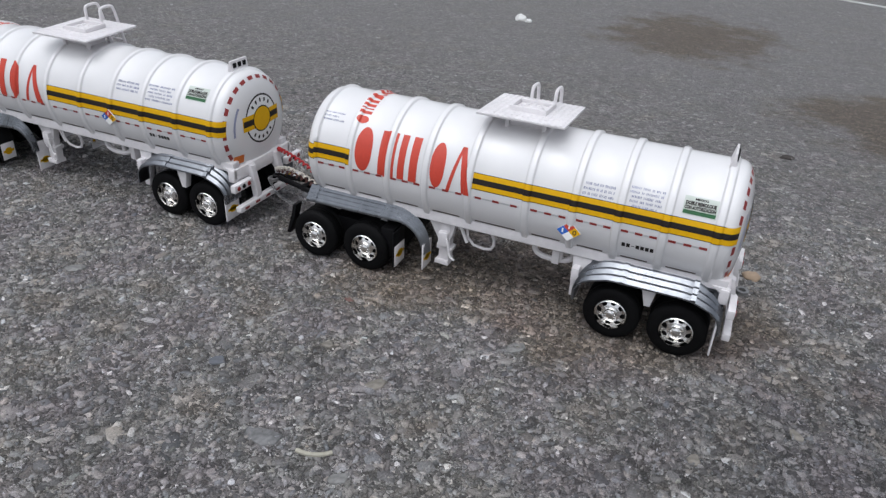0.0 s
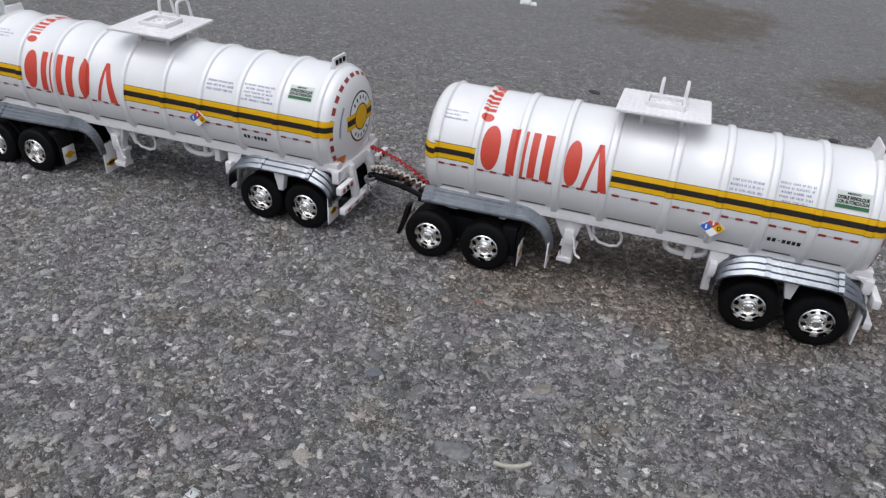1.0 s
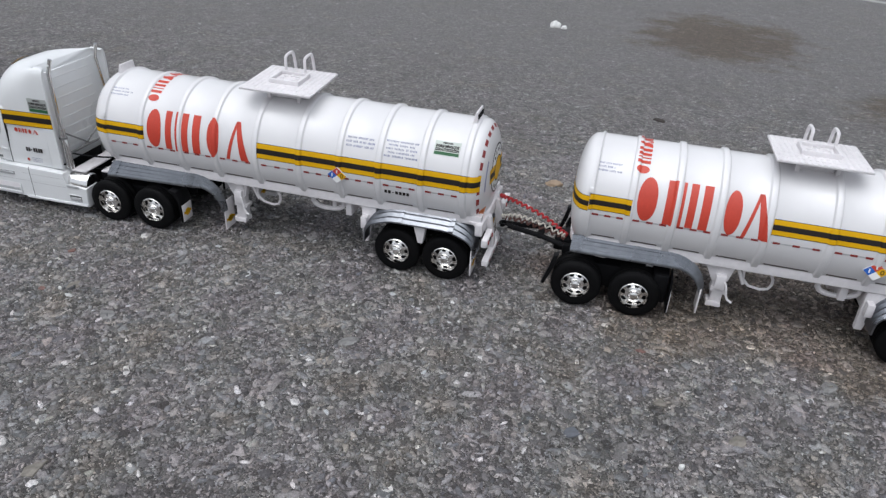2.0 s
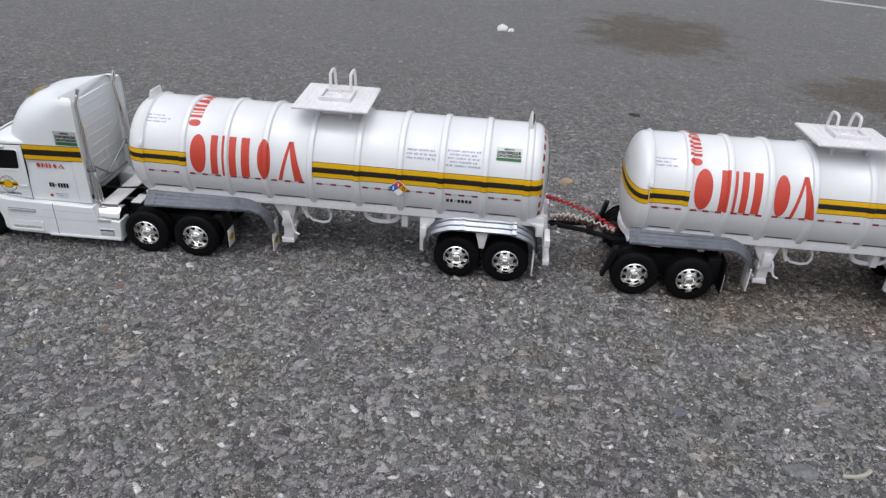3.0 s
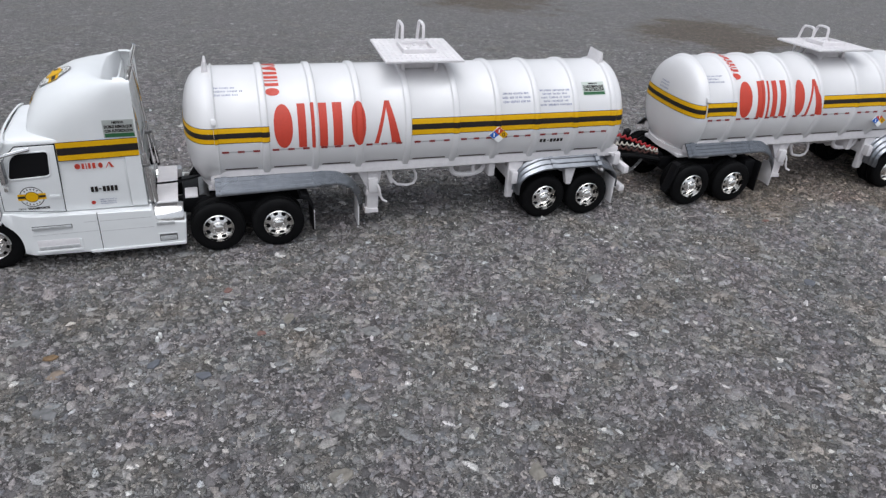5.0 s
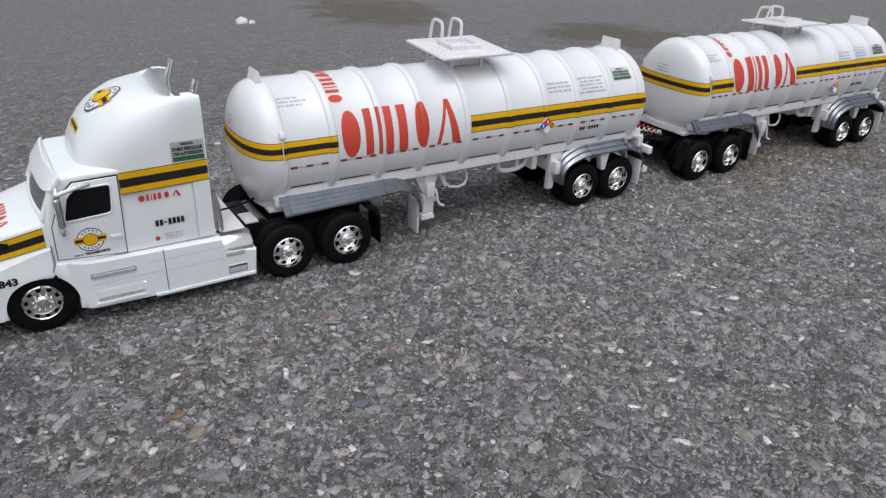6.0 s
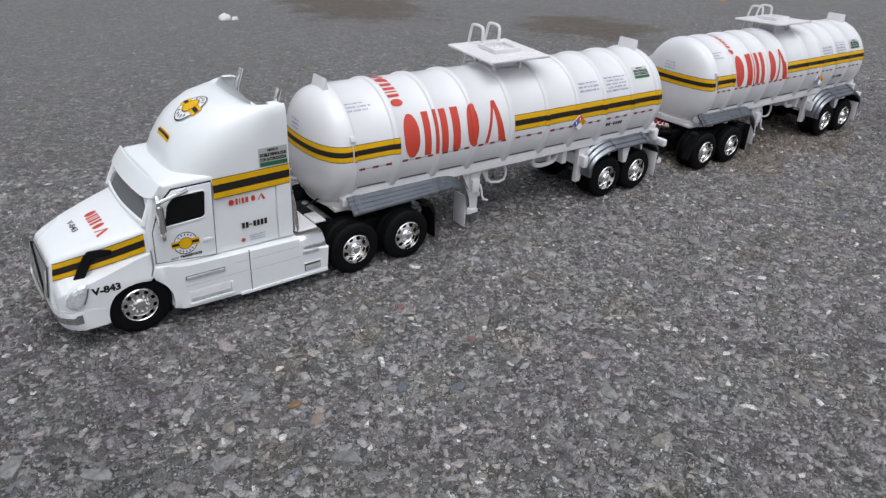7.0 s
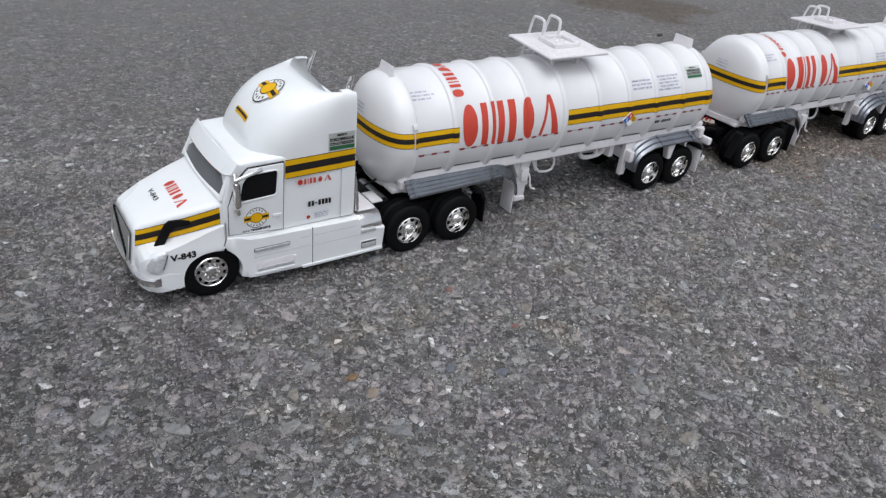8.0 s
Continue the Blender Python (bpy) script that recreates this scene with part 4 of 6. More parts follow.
    head_decal("fine_print", tank, [[(c_ * 1.0, d_) for c_, d_ in loop] for loop in hoop(0, 0, 24, 24, 1.5, 8, 140, 185)], NAVY, barrel, True)
    for loop in (rect(-15, -9, -23.5, -22), rect(-6, 0, -24, -22.5), rect(3, 9, -24, -22.5)):
        head_decal("tape_dash", tank, [loop], DARKRED, barrel, True, "dark red reflective dash")
    # the stripe runs on over the rear rim
    s_bot, s_top = rear
    b_bot, b_top = core(*rear)
    for sy in (-1, 1):
        for nm, lo, hi, mat, lift in (("stripe", s_bot, s_top, YELLOW, 0.2), ("stripe_core", b_bot, b_top, BLACKP, 0.3)):
            bm = bmesh.new()
            rows_ = []
            for k in range(9):
                u = 0.62 * k / 8
                p = TR * (1 - u ** 2.5) ** (1 / 2.5)
                rows_.append([bm.verts.new((x1 + tank.tail * u + 0.5 * (1 - u), sy * (math.sqrt(p * p - z * z) + lift), TZ + z)) for z in [TR * math.sin(radians(lo + (hi - lo) * j / 4)) for j in range(5)]])
            for r0, r1 in zip(rows_, rows_[1:]):
                for j in range(4):
                    bm.faces.new((r0[j], r0[j + 1], r1[j + 1], r1[j]))
            part(nm, bm, mat, barrel)
    for sy in (-1, 1):
        part("band_lug", boxm(-1.5, 1.5, -1.0, 1.0, -1.6, 1.6, 0.4), WHITE, barrel, m=place(x0 + 0.3, sy * (TR + 0.9) * math.cos(radians(21)), TZ + (TR + 0.9) * math.sin(radians(21)), sy * 21))
    # light brackets on top
    for bx, has in ((x0 - 2.0, front_lights), (x1 - 3.5, True)):
        if not has:
            continue
        br = new("light_bracket")
        br.parent = t
        br.matrix_basis = place(bx, 0, TZ + TR)
        at_rear = bx > x0 + 9
        high, wide = (6.5, 8.0) if at_rear else (4.9, 6.8)
        bm = prism([(-1.6, -1.2), (1.8, -1.2), (0.9, high - 0.2), (0.0, high)], -wide, wide, 0.3)
        part("plate", bm, STYRENE, br, "white plate")
        for k in (-1, 0, 1) if at_rear else ():
            part("lamp", boxm(0.8, 1.9, k * 4.6 - 1.4, k * 4.6 + 1.4, 2.0, 4.9, 0.3), BLACK, br)
    # walkway with hatch and hand rails
    wx0, wx1 = deck_x
    wc = (wx0 + wx1) / 2
    walk_ = new("walkway")
    walk_.parent = t
    walk_.matrix_basis = place(wc, deck_y, deck_z, deck_tilt, 0, 0)
    hw, hd = (wx1 - wx0) / 2, 21.5
    part("deck", boxm(-hw, hw, -hd, hd, -0.7, 0.6, 0.25), STYRENE, walk_, "white ribbed deck")
    bm = bmesh.new()
    for i in range(15):
        for j in range(9):
            if abs(-hw + 2 + i * 3.05) < 11 and abs(-hd + 2.4 + j * 4.8) < 9:
                continue
            cx, cy = -hw + 1.9 + i * 3.05, -hd + 2.4 + j * 4.8
            box(bm, cx - 0.8, cx + 0.8, cy - 1.9, cy + 1.9, 0.5, 0.85)
    part("deck_tread", bm, STYRENE, walk_, "raised tread blocks")
    bm = bmesh.new()
    for a, b, c_, d in ((-10, 10, -8.5, -7.0), (-10, 10, 7.0, 8.5), (-10, -8.5, -7, 7), (8.5, 10, -7, 7)):
        box(bm, a, b, c_, d, 0.5, 3.4, 0.3)
    part("hatch_frame", bm, STYRENE, walk_, "square raised frame")
    part("hatch", boxm(-8.3, 8.3, -6.8, 6.8, 0.5, 1.5, 0.2), STYRENE, walk_)
    for k in range(8):
        a = math.pi / 4 * k
        bm = lathe([(1.2, 0.0), (1.2, 1.5), (2.4, 1.2), (2.7, 0.0)], 10, "z")
        part("hatch_bolt", bm, STYRENE, walk_, m=place(5.2 * math.cos(a), 4.4 * math.sin(a), 0))
    for px_ in (rail_dx - 6.5, rail_dx + 6.5):
        pts = [(px_, 9.0, 0), (px_, 9.0, rail_top - 2), (px_, 10.5, rail_top), (px_, 18.5, rail_top), (px_, 20.5, rail_top - 1.7), (px_, 22.5, 0), (px_, 24.5, -14), (px_, 31.5, -34)]
        part("hand_rail", tube(pts, 0.95, 8, round_to=1), STYRENE, walk_, "bent white hand rail")
    for k in range(4):
        part("rung", tube([(rail_dx - 6.5, 22.6 + 2.2 * k, -4 - 8 * k), (rail_dx + 6.5, 22.6 + 2.2 * k, -4 - 8 * k)], 0.6), STYRENE, walk_)
    for sx in (-1, 1):
        for sy in (-1, 1):
            part("post", boxm(sx * 10 - 1.0, sx * 10 + 1.0, sy * 9 - 1.0, sy * 9 + 1.0, -9.5, -0.5), STYRENE, walk_)
    part("dome", boxm(-9, 9, -7, 7, -8.5, -0.6, 0.5), STYRENE, walk_, "white box under the deck")
    # frame
    f0, f1 = x0 - 4, bumper_x - 5
    both_sides("frame_rail", lambda: prism([(f0, 36), (f0 + 10, 33.5), (f0 + 26, 39.4), (f1, 39.4), (f1, 45.4), (f0 + 10, 45.4), (f0, 40)], -27.8, -22, 0.5), STYRENE, t, "white frame rail")
    plan = [(x0 + 16 - 25.5 * math.cos(radians(a)) ** 0.7, 29 * math.sin(radians(a))) for a in range(-88, 89, 8)]
    lip = loft([[(x, y, 32.2), (x, y, 36.0), (x + 3, y * 0.93, 36.0), (x + 3, y * 0.93, 32.2)] for x, y in plan])
    part("nose_lip", lip, STYRENE, t, "white curved lip under the tank nose")
    part("nose_plate", boxm(x0 - 6, x0 + 18, -22, 22, 30.6, 33.0, 0.6), STYRENE, t)
    for cx in (x0 + 40, axles[0] - 35, axles[0] + 15, axles[1] + 12):
        part("crossmember", boxm(cx - 2, cx + 2, -24, 24, 29, 40, 0.4), STYRENE, t)
    # front guards over the wheels of what pulls it
    g0, g1, g_out, g_in, g_taper, gz, g_drop, flap_y = guard
    gr = gz - 21.4

    def guard_sheet(path, y0, y1, rib=0.85):
        bm = ribbed_sheet(path, y0, y1, 4, 0.9, rib, True)
        for v in bm.verts:
            v.co.y += g_taper * (v.co.x - g0) * (v.co.y - g_in) / (g_out - g_in)
        return bm
    path = [(g0, gz, g_drop), ((g0 + g1) / 2 - 10, gz + 0.1, g_drop), (g1 - gr - 1, gz + 0.2, g_drop)] + [(a, b, g_drop * (1 - 0.8 * k / 8)) for k, (a, b, _) in enumerate(arc(g1 - gr - 0.2, gz + 0.2 - gr, gr, 88, 2, 8))] + [(g1, 18.9, g_drop * 0.18)]
    both_sides("front_guard", lambda: guard_sheet(path, g_out, g_in), ALU, t, "ribbed bright metal mudguard")
    for sx in (g0 + 5.0, g1 - gr - 3):
        both_sides("guard_strap", lambda sx=sx: guard_sheet([(sx - 1.4, gz + 0.35, g_drop), (sx + 1.4, gz + 0.35, g_drop)], g_out - 0.2, g_in, 1.05), ALU, t)
    flap_x = g1 - 1.7
    for sy in (-1, 1):
        flap = part("mudflap", boxm(flap_x - 0.4, flap_x + 0.5, sy * flap_y - 5.8, sy * flap_y + 5.8, flap_z, 25, 0.2), STYRENE, t, "white mudflap with a yellow badge")
        part("flap_badge", flat([oval(0, 0, 3.4, 2.4, 16), rect(-5, 5, -0.9, 0.9)]), YELLOW, flap, m=place(flap_x + 0.65, sy * flap_y, flap_z + 6.5, 90, 0, 90))
    # landing legs, hand wound
    for sy in (-1, 1):
        leg = new("landing_leg")
        leg.parent = t
        leg.matrix_basis = place(leg_x, sy * leg_y, 0)
        part("leg_tube", crumpled(boxm(-3.6, 3.2, -3.0, 3.0, foot_z + 2.5, 41, 0.6), seed + sy), STYRENE, leg, "crinkled white tube")
        part("leg_bracket", prism([(-12, 43.5), (7, 43.5), (6, 39), (3.8, 29), (-4.2, 27), (-10.3, 39)], -2.4, 2.4, 0.4), STYRENE, leg)
        part("foot", crumpled(boxm(-5.2, 3.2, -4.2, 4.2, foot_z, foot_z + 3.1, 0.5), seed + 3), STYRENE, leg)
        part("gear_box", boxm(-3.2, 2.6, -5.6 if sy < 0 else -2, 2 if sy < 0 else 5.6, 24.5, 33.5, 0.8), STYRENE, leg)
        part("crank", tube([(1, sy * 4.5, 30), (3.0, sy * 6, 29), (4.5, sy * 6, 20), (8, sy * 7, 18.5)], 0.7, round_to=1), STYRENE, leg)
        part("brace", tube([(6, 0, 42), (11, 0, 31), (12.5, 0, 28)], 1.0), STYRENE, leg)
        part("wrap", prism([(-4.6, 22), (4.4, 20.5), (5.0, 23), (-4.2, 25.5)], -3.7, 3.7, 0.5), STYRENE, leg)
    both_sides("hose_hanger", lambda: tube([(leg_x + 11, -21, 40), (leg_x + 12.5, -21, 27), (leg_x + 25.5, -21, 25), (leg_x + 28.5, -21, 31), (leg_x + 25, -21, 38)], 0.85, round_to=1), STYRENE, t)
    both_sides("pipe_loop", lambda: tube([(leg_x + 50.5, -20, 40), (leg_x + 51, -20, 29.5), (leg_x + 72, -20, 30), (leg_x + 72, -20, 40)], 1.6, round_to=2), STYRENE, t)
    both_sides("pipe_stub", lambda: tube([(leg_x + 65.5, -20, 40), (leg_x + 65.5, -20, 30)], 1.4), STYRENE, t)
    part("outlet_pipe", tube([(leg_x + 60, -6, 29), (leg_x + 85, -6, 28)], 3.2, 12), STYRENE, t)
    # rear running gear
    a0, a1 = axles
    both_sides("hanger_plate", lambda: prism([(a0 - 25, 42), (a0 - 14, 42), (a0 - 18, 27), (a0 - 20.5, 14.5), (a0 - 24.5, 14.5)], -27, -23, 0.5), STYRENE, t, "white hanger plate")
    part("hanger_beam", boxm(a0 - 24, a0 - 20, -32, 32, 26, 34, 0.5), STYRENE, t)
    both_sides("spring_hanger", lambda: prism([((a0 + a1) / 2 - 4.6, 36), ((a0 + a1) / 2 + 3.6, 36), ((a0 + a1) / 2 + 1.5, 24), ((a0 + a1) / 2 - 1.5, 24)], -34, -29, 0.5), STYRENE, t)
    for a in axles:
        part("axle_tube", lathe([(-26, 0), (-26, 2.6), (26, 2.6), (26, 0)], 16, "y", (a, 0, 14.95)), BLACK, t)
    path = [(a0 - 20.4, 20, 0.0)] + arc(a0 - 1, 24.5, 19.4, 178, 92, 8) + [(a1 - 2, 44.2, 0.0)] + arc(a1 - 1, 24.5, 19.6, 88, 8, 8) + [(a1 + 18.8, 21, 0.0)]
    path = [(x, z, 7.0 * max(0.0, min(1.0, (z - 22) / 20)) ** 1.5) for x, z, _ in path]
    both_sides("rear_guard", lambda: ribbed_sheet(path, -half - 3.2, -half + 11.8, 4), ALU, t, "ribbed bright metal mudguard")
    for sx in (a0 + 3, a1 + 4):
        both_sides("guard_strap", lambda sx=sx: ribbed_sheet([(sx - 1.3, 44.35, 7.0), (sx + 1.3, 44.35, 7.0)], -half - 3.4, -half + 11.9, 4, 0.9, 1.0), ALU, t)
    flap_x = a1 + 17.2
    for sy in (-1, 1):
        flap = part("mudflap", boxm(flap_x - 0.4, flap_x + 0.5, sy * (half - 4) - 6.5, sy * (half - 4) + 6.5, 8.5, 26, 0.2), STYRENE, t, "white mudflap with a yellow badge")
        part("flap_badge", flat([oval(0, 0, 3.2, 2.4, 16), rect(-4.8, 4.8, -0.9, 0.9)]), YELLOW, flap, m=place(flap_x + 0.65, sy * (half - 4), 15.5, 90, 0, 90))
    # tail frame with lamp boards and bumper bar
    bx = bumper_x
    tail = new("tail_frame")
    tail.parent = t
    part("cross_beam", boxm(bx - 8, bx - 3.5, -30, 30, 33.5, 41.5, 0.6), STYRENE, tail)
    for sy in (-1, 1):
        part("upright", prism([(bx - 7, 43), (bx - 1.5, 40), (bx + 1.5, 24), (bx + 1.5, 17), (bx - 2.0, 17), (bx - 3.0, 30), (bx - 8, 34)], sy * 13 - 2.4, sy * 13 + 2.4, 0.5), STYRENE, tail)
        part("lamp_board", boxm(bx - 2.5, bx + 1.2, sy * 27 - 8.5, sy * 27 + 8.5, 29.5, 34.5, 0.6), STYRENE, tail, "white board with three dark lamps")
        for k in (-1, 0, 1):
            part("tail_lamp", lathe([(bx + 1.0, 0), (bx + 1.0, 1.6), (bx + 1.7, 1.3), (bx + 1.7, 0)], 12, "x", (0, sy * 27 + k * 5, 32)), DARKRED if k else BLACK, tail)
        part("corner_gusset", prism([(bx - 12, 42), (bx - 3.5, 42), (bx - 3.5, 35.5)], sy * 28 - 1.0, sy * 28 + 1.0, 0.3), STYRENE, tail)
    part("bumper_bar", boxm(bx - 1.8, bx + 2.2, -33, 33, 15.5, 19.5, 0.6), STYRENE, tail, "white bumper bar with red dashes")
    for k in range(6):
        part("tape_dash", flat([rect(-2.2, 2.2, -0.8, 0.8)]), DARKRED, tail, m=place(bx + 2.35, -27 + k * 10.8, 17.5, 90, 0, 90))
    part("tow_eye", lathe([(-1.0, 3.4), (1.0, 3.4), (1.0, 1.8), (-1.0, 1.8)], 20, "z", (bx + 3.5, 0, 27), closed=True), STEEL, tail)
    for a in axles:
        axle(DUAL, t, a, half, spin=a * 7.0)
    return t


DUAL = make_wheel(None, dual=True, width=8.5)
STEER = make_wheel(None, steer=True, width=9.5)

BANDS = [114.6, 141.4, 168.6, 193.8, 222.3, 251.6, 277.8, 303.0, 329.4, 355.2]
trailer = make_trailer("tank_trailer", "white banded tank trailer behind a truck cab", BANDS, (315.2, 346.3), (144.3, 218.2), (143.5, 151.0),
                       [("oval", 0, 0.19), ("bar", 0.175, 0.285), ("pair", 0.285, 0.56), ("oval", 0.585, 0.74), ("wedge", 0.77, 1.0)], 224.0, True, 371.5, (112.4, 195.4, -36.3, -27.9, 0.058, 41.2, 7.0, 23.4), 4.5, 203.5, 21.2, 10.2, 5, (210.0, 256.6), -2.2, 103.7, 3.2, 0.0, 12.4, 33.0, -1.5, {"front": (0.9, 15.4), "rear": (0.4, 17.0), "marks": (-6.5, 36.0), "dashes": -8.0, "print": (40.0, 42.0, 55.5), "label": 33.8}, 0.2, 16.0)
trailer.matrix_basis = place(0, -3.0, 0)
BANDS2 = [427.0, 449.2, 472.8, 495.8, 520.8, 552.8, 577.0, 599.4, 621.8, 645.2]
trailer2 = make_trailer("tank_trailer", "white banded tank trailer on a black dolly", BANDS2, (605.0, 638.2), (450.5, 522.5), (449.0, 456.0),
                        [("oval", 0, 0.20), ("bar", 0.20, 0.33), ("pair", 0.33, 0.58), ("oval", 0.64, 0.80), ("wedge", 0.79, 1.0)], 523.0, False, 661.0, (420.7, 498.2, -34.0, -26.8, 0.015, 43.2, 7.0, 27.2), 9.0, 506.6, 22.8, 12.0, 9, (517.8, 564.6), 1.0, 102.0, -2.2, 3.0, 10.0, 36.0, -7.0, {"front": (2.6, 17.8), "rear": (6.4, 21.4), "marks": (-0.8, 42.0), "dashes": -2.0, "print": (34.6, 39.0, 51.0), "label": 25.0}, 1.4)
trailer2.matrix_basis = place(0, 0, 0)

# ---- the dolly under the second trailer ----
dolly = tagged(new("trailer_dolly"), "black two-axle dolly with a towing arm", "dolly")
both = 426.9, 460.8
for sy in (-1, 1):
    part("side_rail", boxm(415, 472, sy * 11 - 2, sy * 11 + 2, 20, 27, 0.5), BLACK, dolly)
    part("drawbar_arm", tube([(420, sy * 11, 24), (400, sy * 6, 27), (377, sy * 1.2, 27.5)], 1.7, 8), BLACK, dolly)
    part("front_flap", prism([(412, 31), (415, 32), (412.5, 22), (408.5, 11), (406.5, 11.5), (410, 22)], sy * 33 - 3, sy * 33 + 3, 0.5), BLACK, dolly, "bent black flap")
    flap = part("mudflap", boxm(479.5, 480.4, sy * 31 - 7, sy * 31 + 7, 8, 30, 0.2), BLACK, dolly)
    card = part("flap_card", boxm(480.5, 481.0, sy * 31 - 6, sy * 31 + 6, 8, 21, 0.1), STYRENE, dolly, "white card with a yellow badge")
    part("flap_badge", flat([oval(0, 0, 3.4, 2.6, 16), rect(-5, 5, -0.9, 0.9)]), YELLOW, card, m=place(481.15, sy * 31, 15, 90, 0, 90))
part("hitch_ring", lathe([(-1.2, 3.2), (1.2, 3.2), (1.2, 1.7), (-1.2, 1.7)], 20, "z", (375.5, 0, 27.5), closed=True), BLACK, dolly)
part("cross_tie", boxm(398, 402, -7, 7, 25, 29, 0.5), BLACK, dolly)
# added black boxes fill the gaps round the wheels to keep them dark
part("suspension", boxm(430, 458, -26, 26, 11, 26, 1.0), BLACK, dolly)
part("rear_beam", boxm(470, 478.5, -34, 34, 12, 30, 1.0), BLACK, dolly)
part("turntable", lathe([(27, 0), (27, 17), (30.3, 17), (30.3, 0)], 36, "z", (444, 0, 0)), BLACK, dolly)
part("coupler_block", boxm(409, 420, -8, 8, 20, 28.5, 1.0), BLACK, dolly)
for a in both:
    part("axle_tube", lathe([(-26, 0), (-26, 2.6), (26, 2.6), (26, 0)], 16, "y", (a, 0, 14.95)), BLACK, dolly)
    axle(DUAL, dolly, a, 37.0, spin=a * 5.0)
dolly.matrix_basis = place(0, 0.5, 0)


# ---- air lines and chains between the trailers ----
def coil(points, r, turns, wire, phase=0.0, n=14):
    """A wire wound round a path."""
    pts = [Vector(p) for p in points]
    for _ in range(3):
        out = [pts[0]]
        for a, b in zip(pts, pts[1:]):
            out += [a.lerp(b, 0.25), a.lerp(b, 0.75)]
        pts = out + [pts[-1]]
    total = turns * n
    line = []
    for k in range(total + 1):
        f = k / total * (len(pts) - 1)
        i = min(int(f), len(pts) - 2)
        p, way = pts[i].lerp(pts[i + 1], f - i), (pts[i + 1] - pts[i]).normalized()
        side = way.cross(Vector((0, 0, 1))).normalized()
        up = side.cross(way)
        a = 2 * math.pi * k / n + phase
        line.append(p + r * (math.cos(a) * side + math.sin(a) * up))
    return tube(line, wire, 6)


tagged(part("air_hose", coil([(370, 11, 42), (384, 9, 39.5), (402, 4, 35), (416, -4, 29.5)], 0.9, 18, 0.75), REDHOSE), "red twisted air hose between two trailers", "hose")
tagged(part("cable_bundle", coil([(374, 2, 32), (384, 0, 35.5), (398, -2, 34.0), (415, -6, 30)], 1.0, 14, 0.55), CREAM), "cream twisted cable slung between two trailers", "cable")
tagged(part("cable_bundle", coil([(374, 3, 31), (388, 1, 31.5), (402, -2, 29.8), (415, -6, 28)], 1.1, 13, 0.65, 2.0), BROWNC), "brown twisted cable slung between two trailers", "cable")


def chain(points, count, parent):
    pts = [Vector(p) for p in points]
    for _ in range(2):
        out = [pts[0]]
        for a, b in zip(pts, pts[1:]):
            out += [a.lerp(b, 0.25), a.lerp(b, 0.75)]
        pts = out + [pts[-1]]
    link = None
    for k in range(count):
        f = (k + 0.5) / count * (len(pts) - 1)
        i = min(int(f), len(pts) - 2)
        p, way = pts[i].lerp(pts[i + 1], f - i), (pts[i + 1] - pts[i]).normalized()
        turn = way.to_track_quat("X", "Z").to_matrix().to_4x4() @ pose(0, 0, 0, 90 * (k % 2))
        m = Matrix.Translation(p * MM) @ turn
        if link is None:
            loop = [(1.5 * math.cos(2 * math.pi * j / 12), 0.95 * math.sin(2 * math.pi * j / 12), 0) for j in range(13)]
            link = part("link", tube(loop, 0.36, 5), STEEL, parent, m=m)
        else:
            share(link, parent, m)


safety_chain = tagged(new("safety_chain"), "slack steel safety chain hanging between two trailers", "chain")
chain([(373, -5, 27), (378, -5, 17), (390, -5, 13), (400, -4, 17), (405, -4, 24)], 20, safety_chain)

# ---- the tractor: a long-nosed sleeper cab ----
truck = tagged(new("tractor_truck"), "white model semi truck cab with a tall sleeper roof", "truck")
truck.matrix_basis = place(-0.9, -10.5, 0, 0, 0, 1.5) @ Matrix.Diagonal((1, 0.855, 1, 1))


def blend(table, x):
    """Smoothly read a table of (x, value, value, ...) rows."""
    for a, b in zip(table, table[1:]):
        if x <= b[0]:
            f = min(1.0, max(0.0, (x - a[0]) / (b[0] - a[0])))
            return [p + (q - p) * f for p, q in zip(a[1:], b[1:])]
    return list(table[-1][1:])


# hood: half width, height of its edge, height of its middle
HOOD = [(-31.2, 19.0, 39.0, 39.4), (-30.4, 20.2, 40.3, 40.9), (-27, 22.0, 42.0, 43.0), (-18, 26.0, 45.2, 46.8), (-6, 30.4, 48.4, 50.6), (6, 34.0, 51.4, 53.8), (9, 34.6, 52.2, 54.6)]


def hood_side(x, z):
    w, ze, zt = blend(HOOD, x)
    return w - max(0.0, z - ze + 1.4) * 0.9


def hood_top(x, y):
    w, ze, zt = blend(HOOD, x)
    return ze + (zt - ze) * (1 - min(1.0, abs(y) / w) ** 2.4)


def rake(x, z):
    """How far the nose leans forward below its top edge."""
    return -0.14 * max(0.0, 40 - z) * min(1.0, max(0.0, (-14 - x) / 14))


def hood_section(x):
    w, ze, zt = blend(HOOD, x)
    lo = 20 + 14 * min(1.0, max(0.0, (x + 26) / 8))
    half = [(w, lo + (ze - 4 - lo) * q) for q in (0.0, 0.35, 0.7, 1.0)] + [(w, ze - 1.6)]
    half += [(w - 0.35, ze - 0.7), (w - 1.1, ze - 0.05)]
    for q in (0.93, 0.85, 0.7, 0.5, 0.25):
        half.append((w * q, hood_top(x, w * q)))
    full = [(-y, z) for y, z in half] + [(0, zt)] + half[::-1]
    return [(x + rake(x, z), y, z) for y, z in full]


def arch_section(x, w, lo, hi, n, steps=28):
    out = []
    for k in range(steps + 1):
        t = math.pi * k / steps
        c, s = math.cos(t), math.sin(t)
        out.append((x, -math.copysign(abs(c) ** (2 / n), c) * w, lo + (hi - lo) * abs(s) ** (2 / n)))
    return out


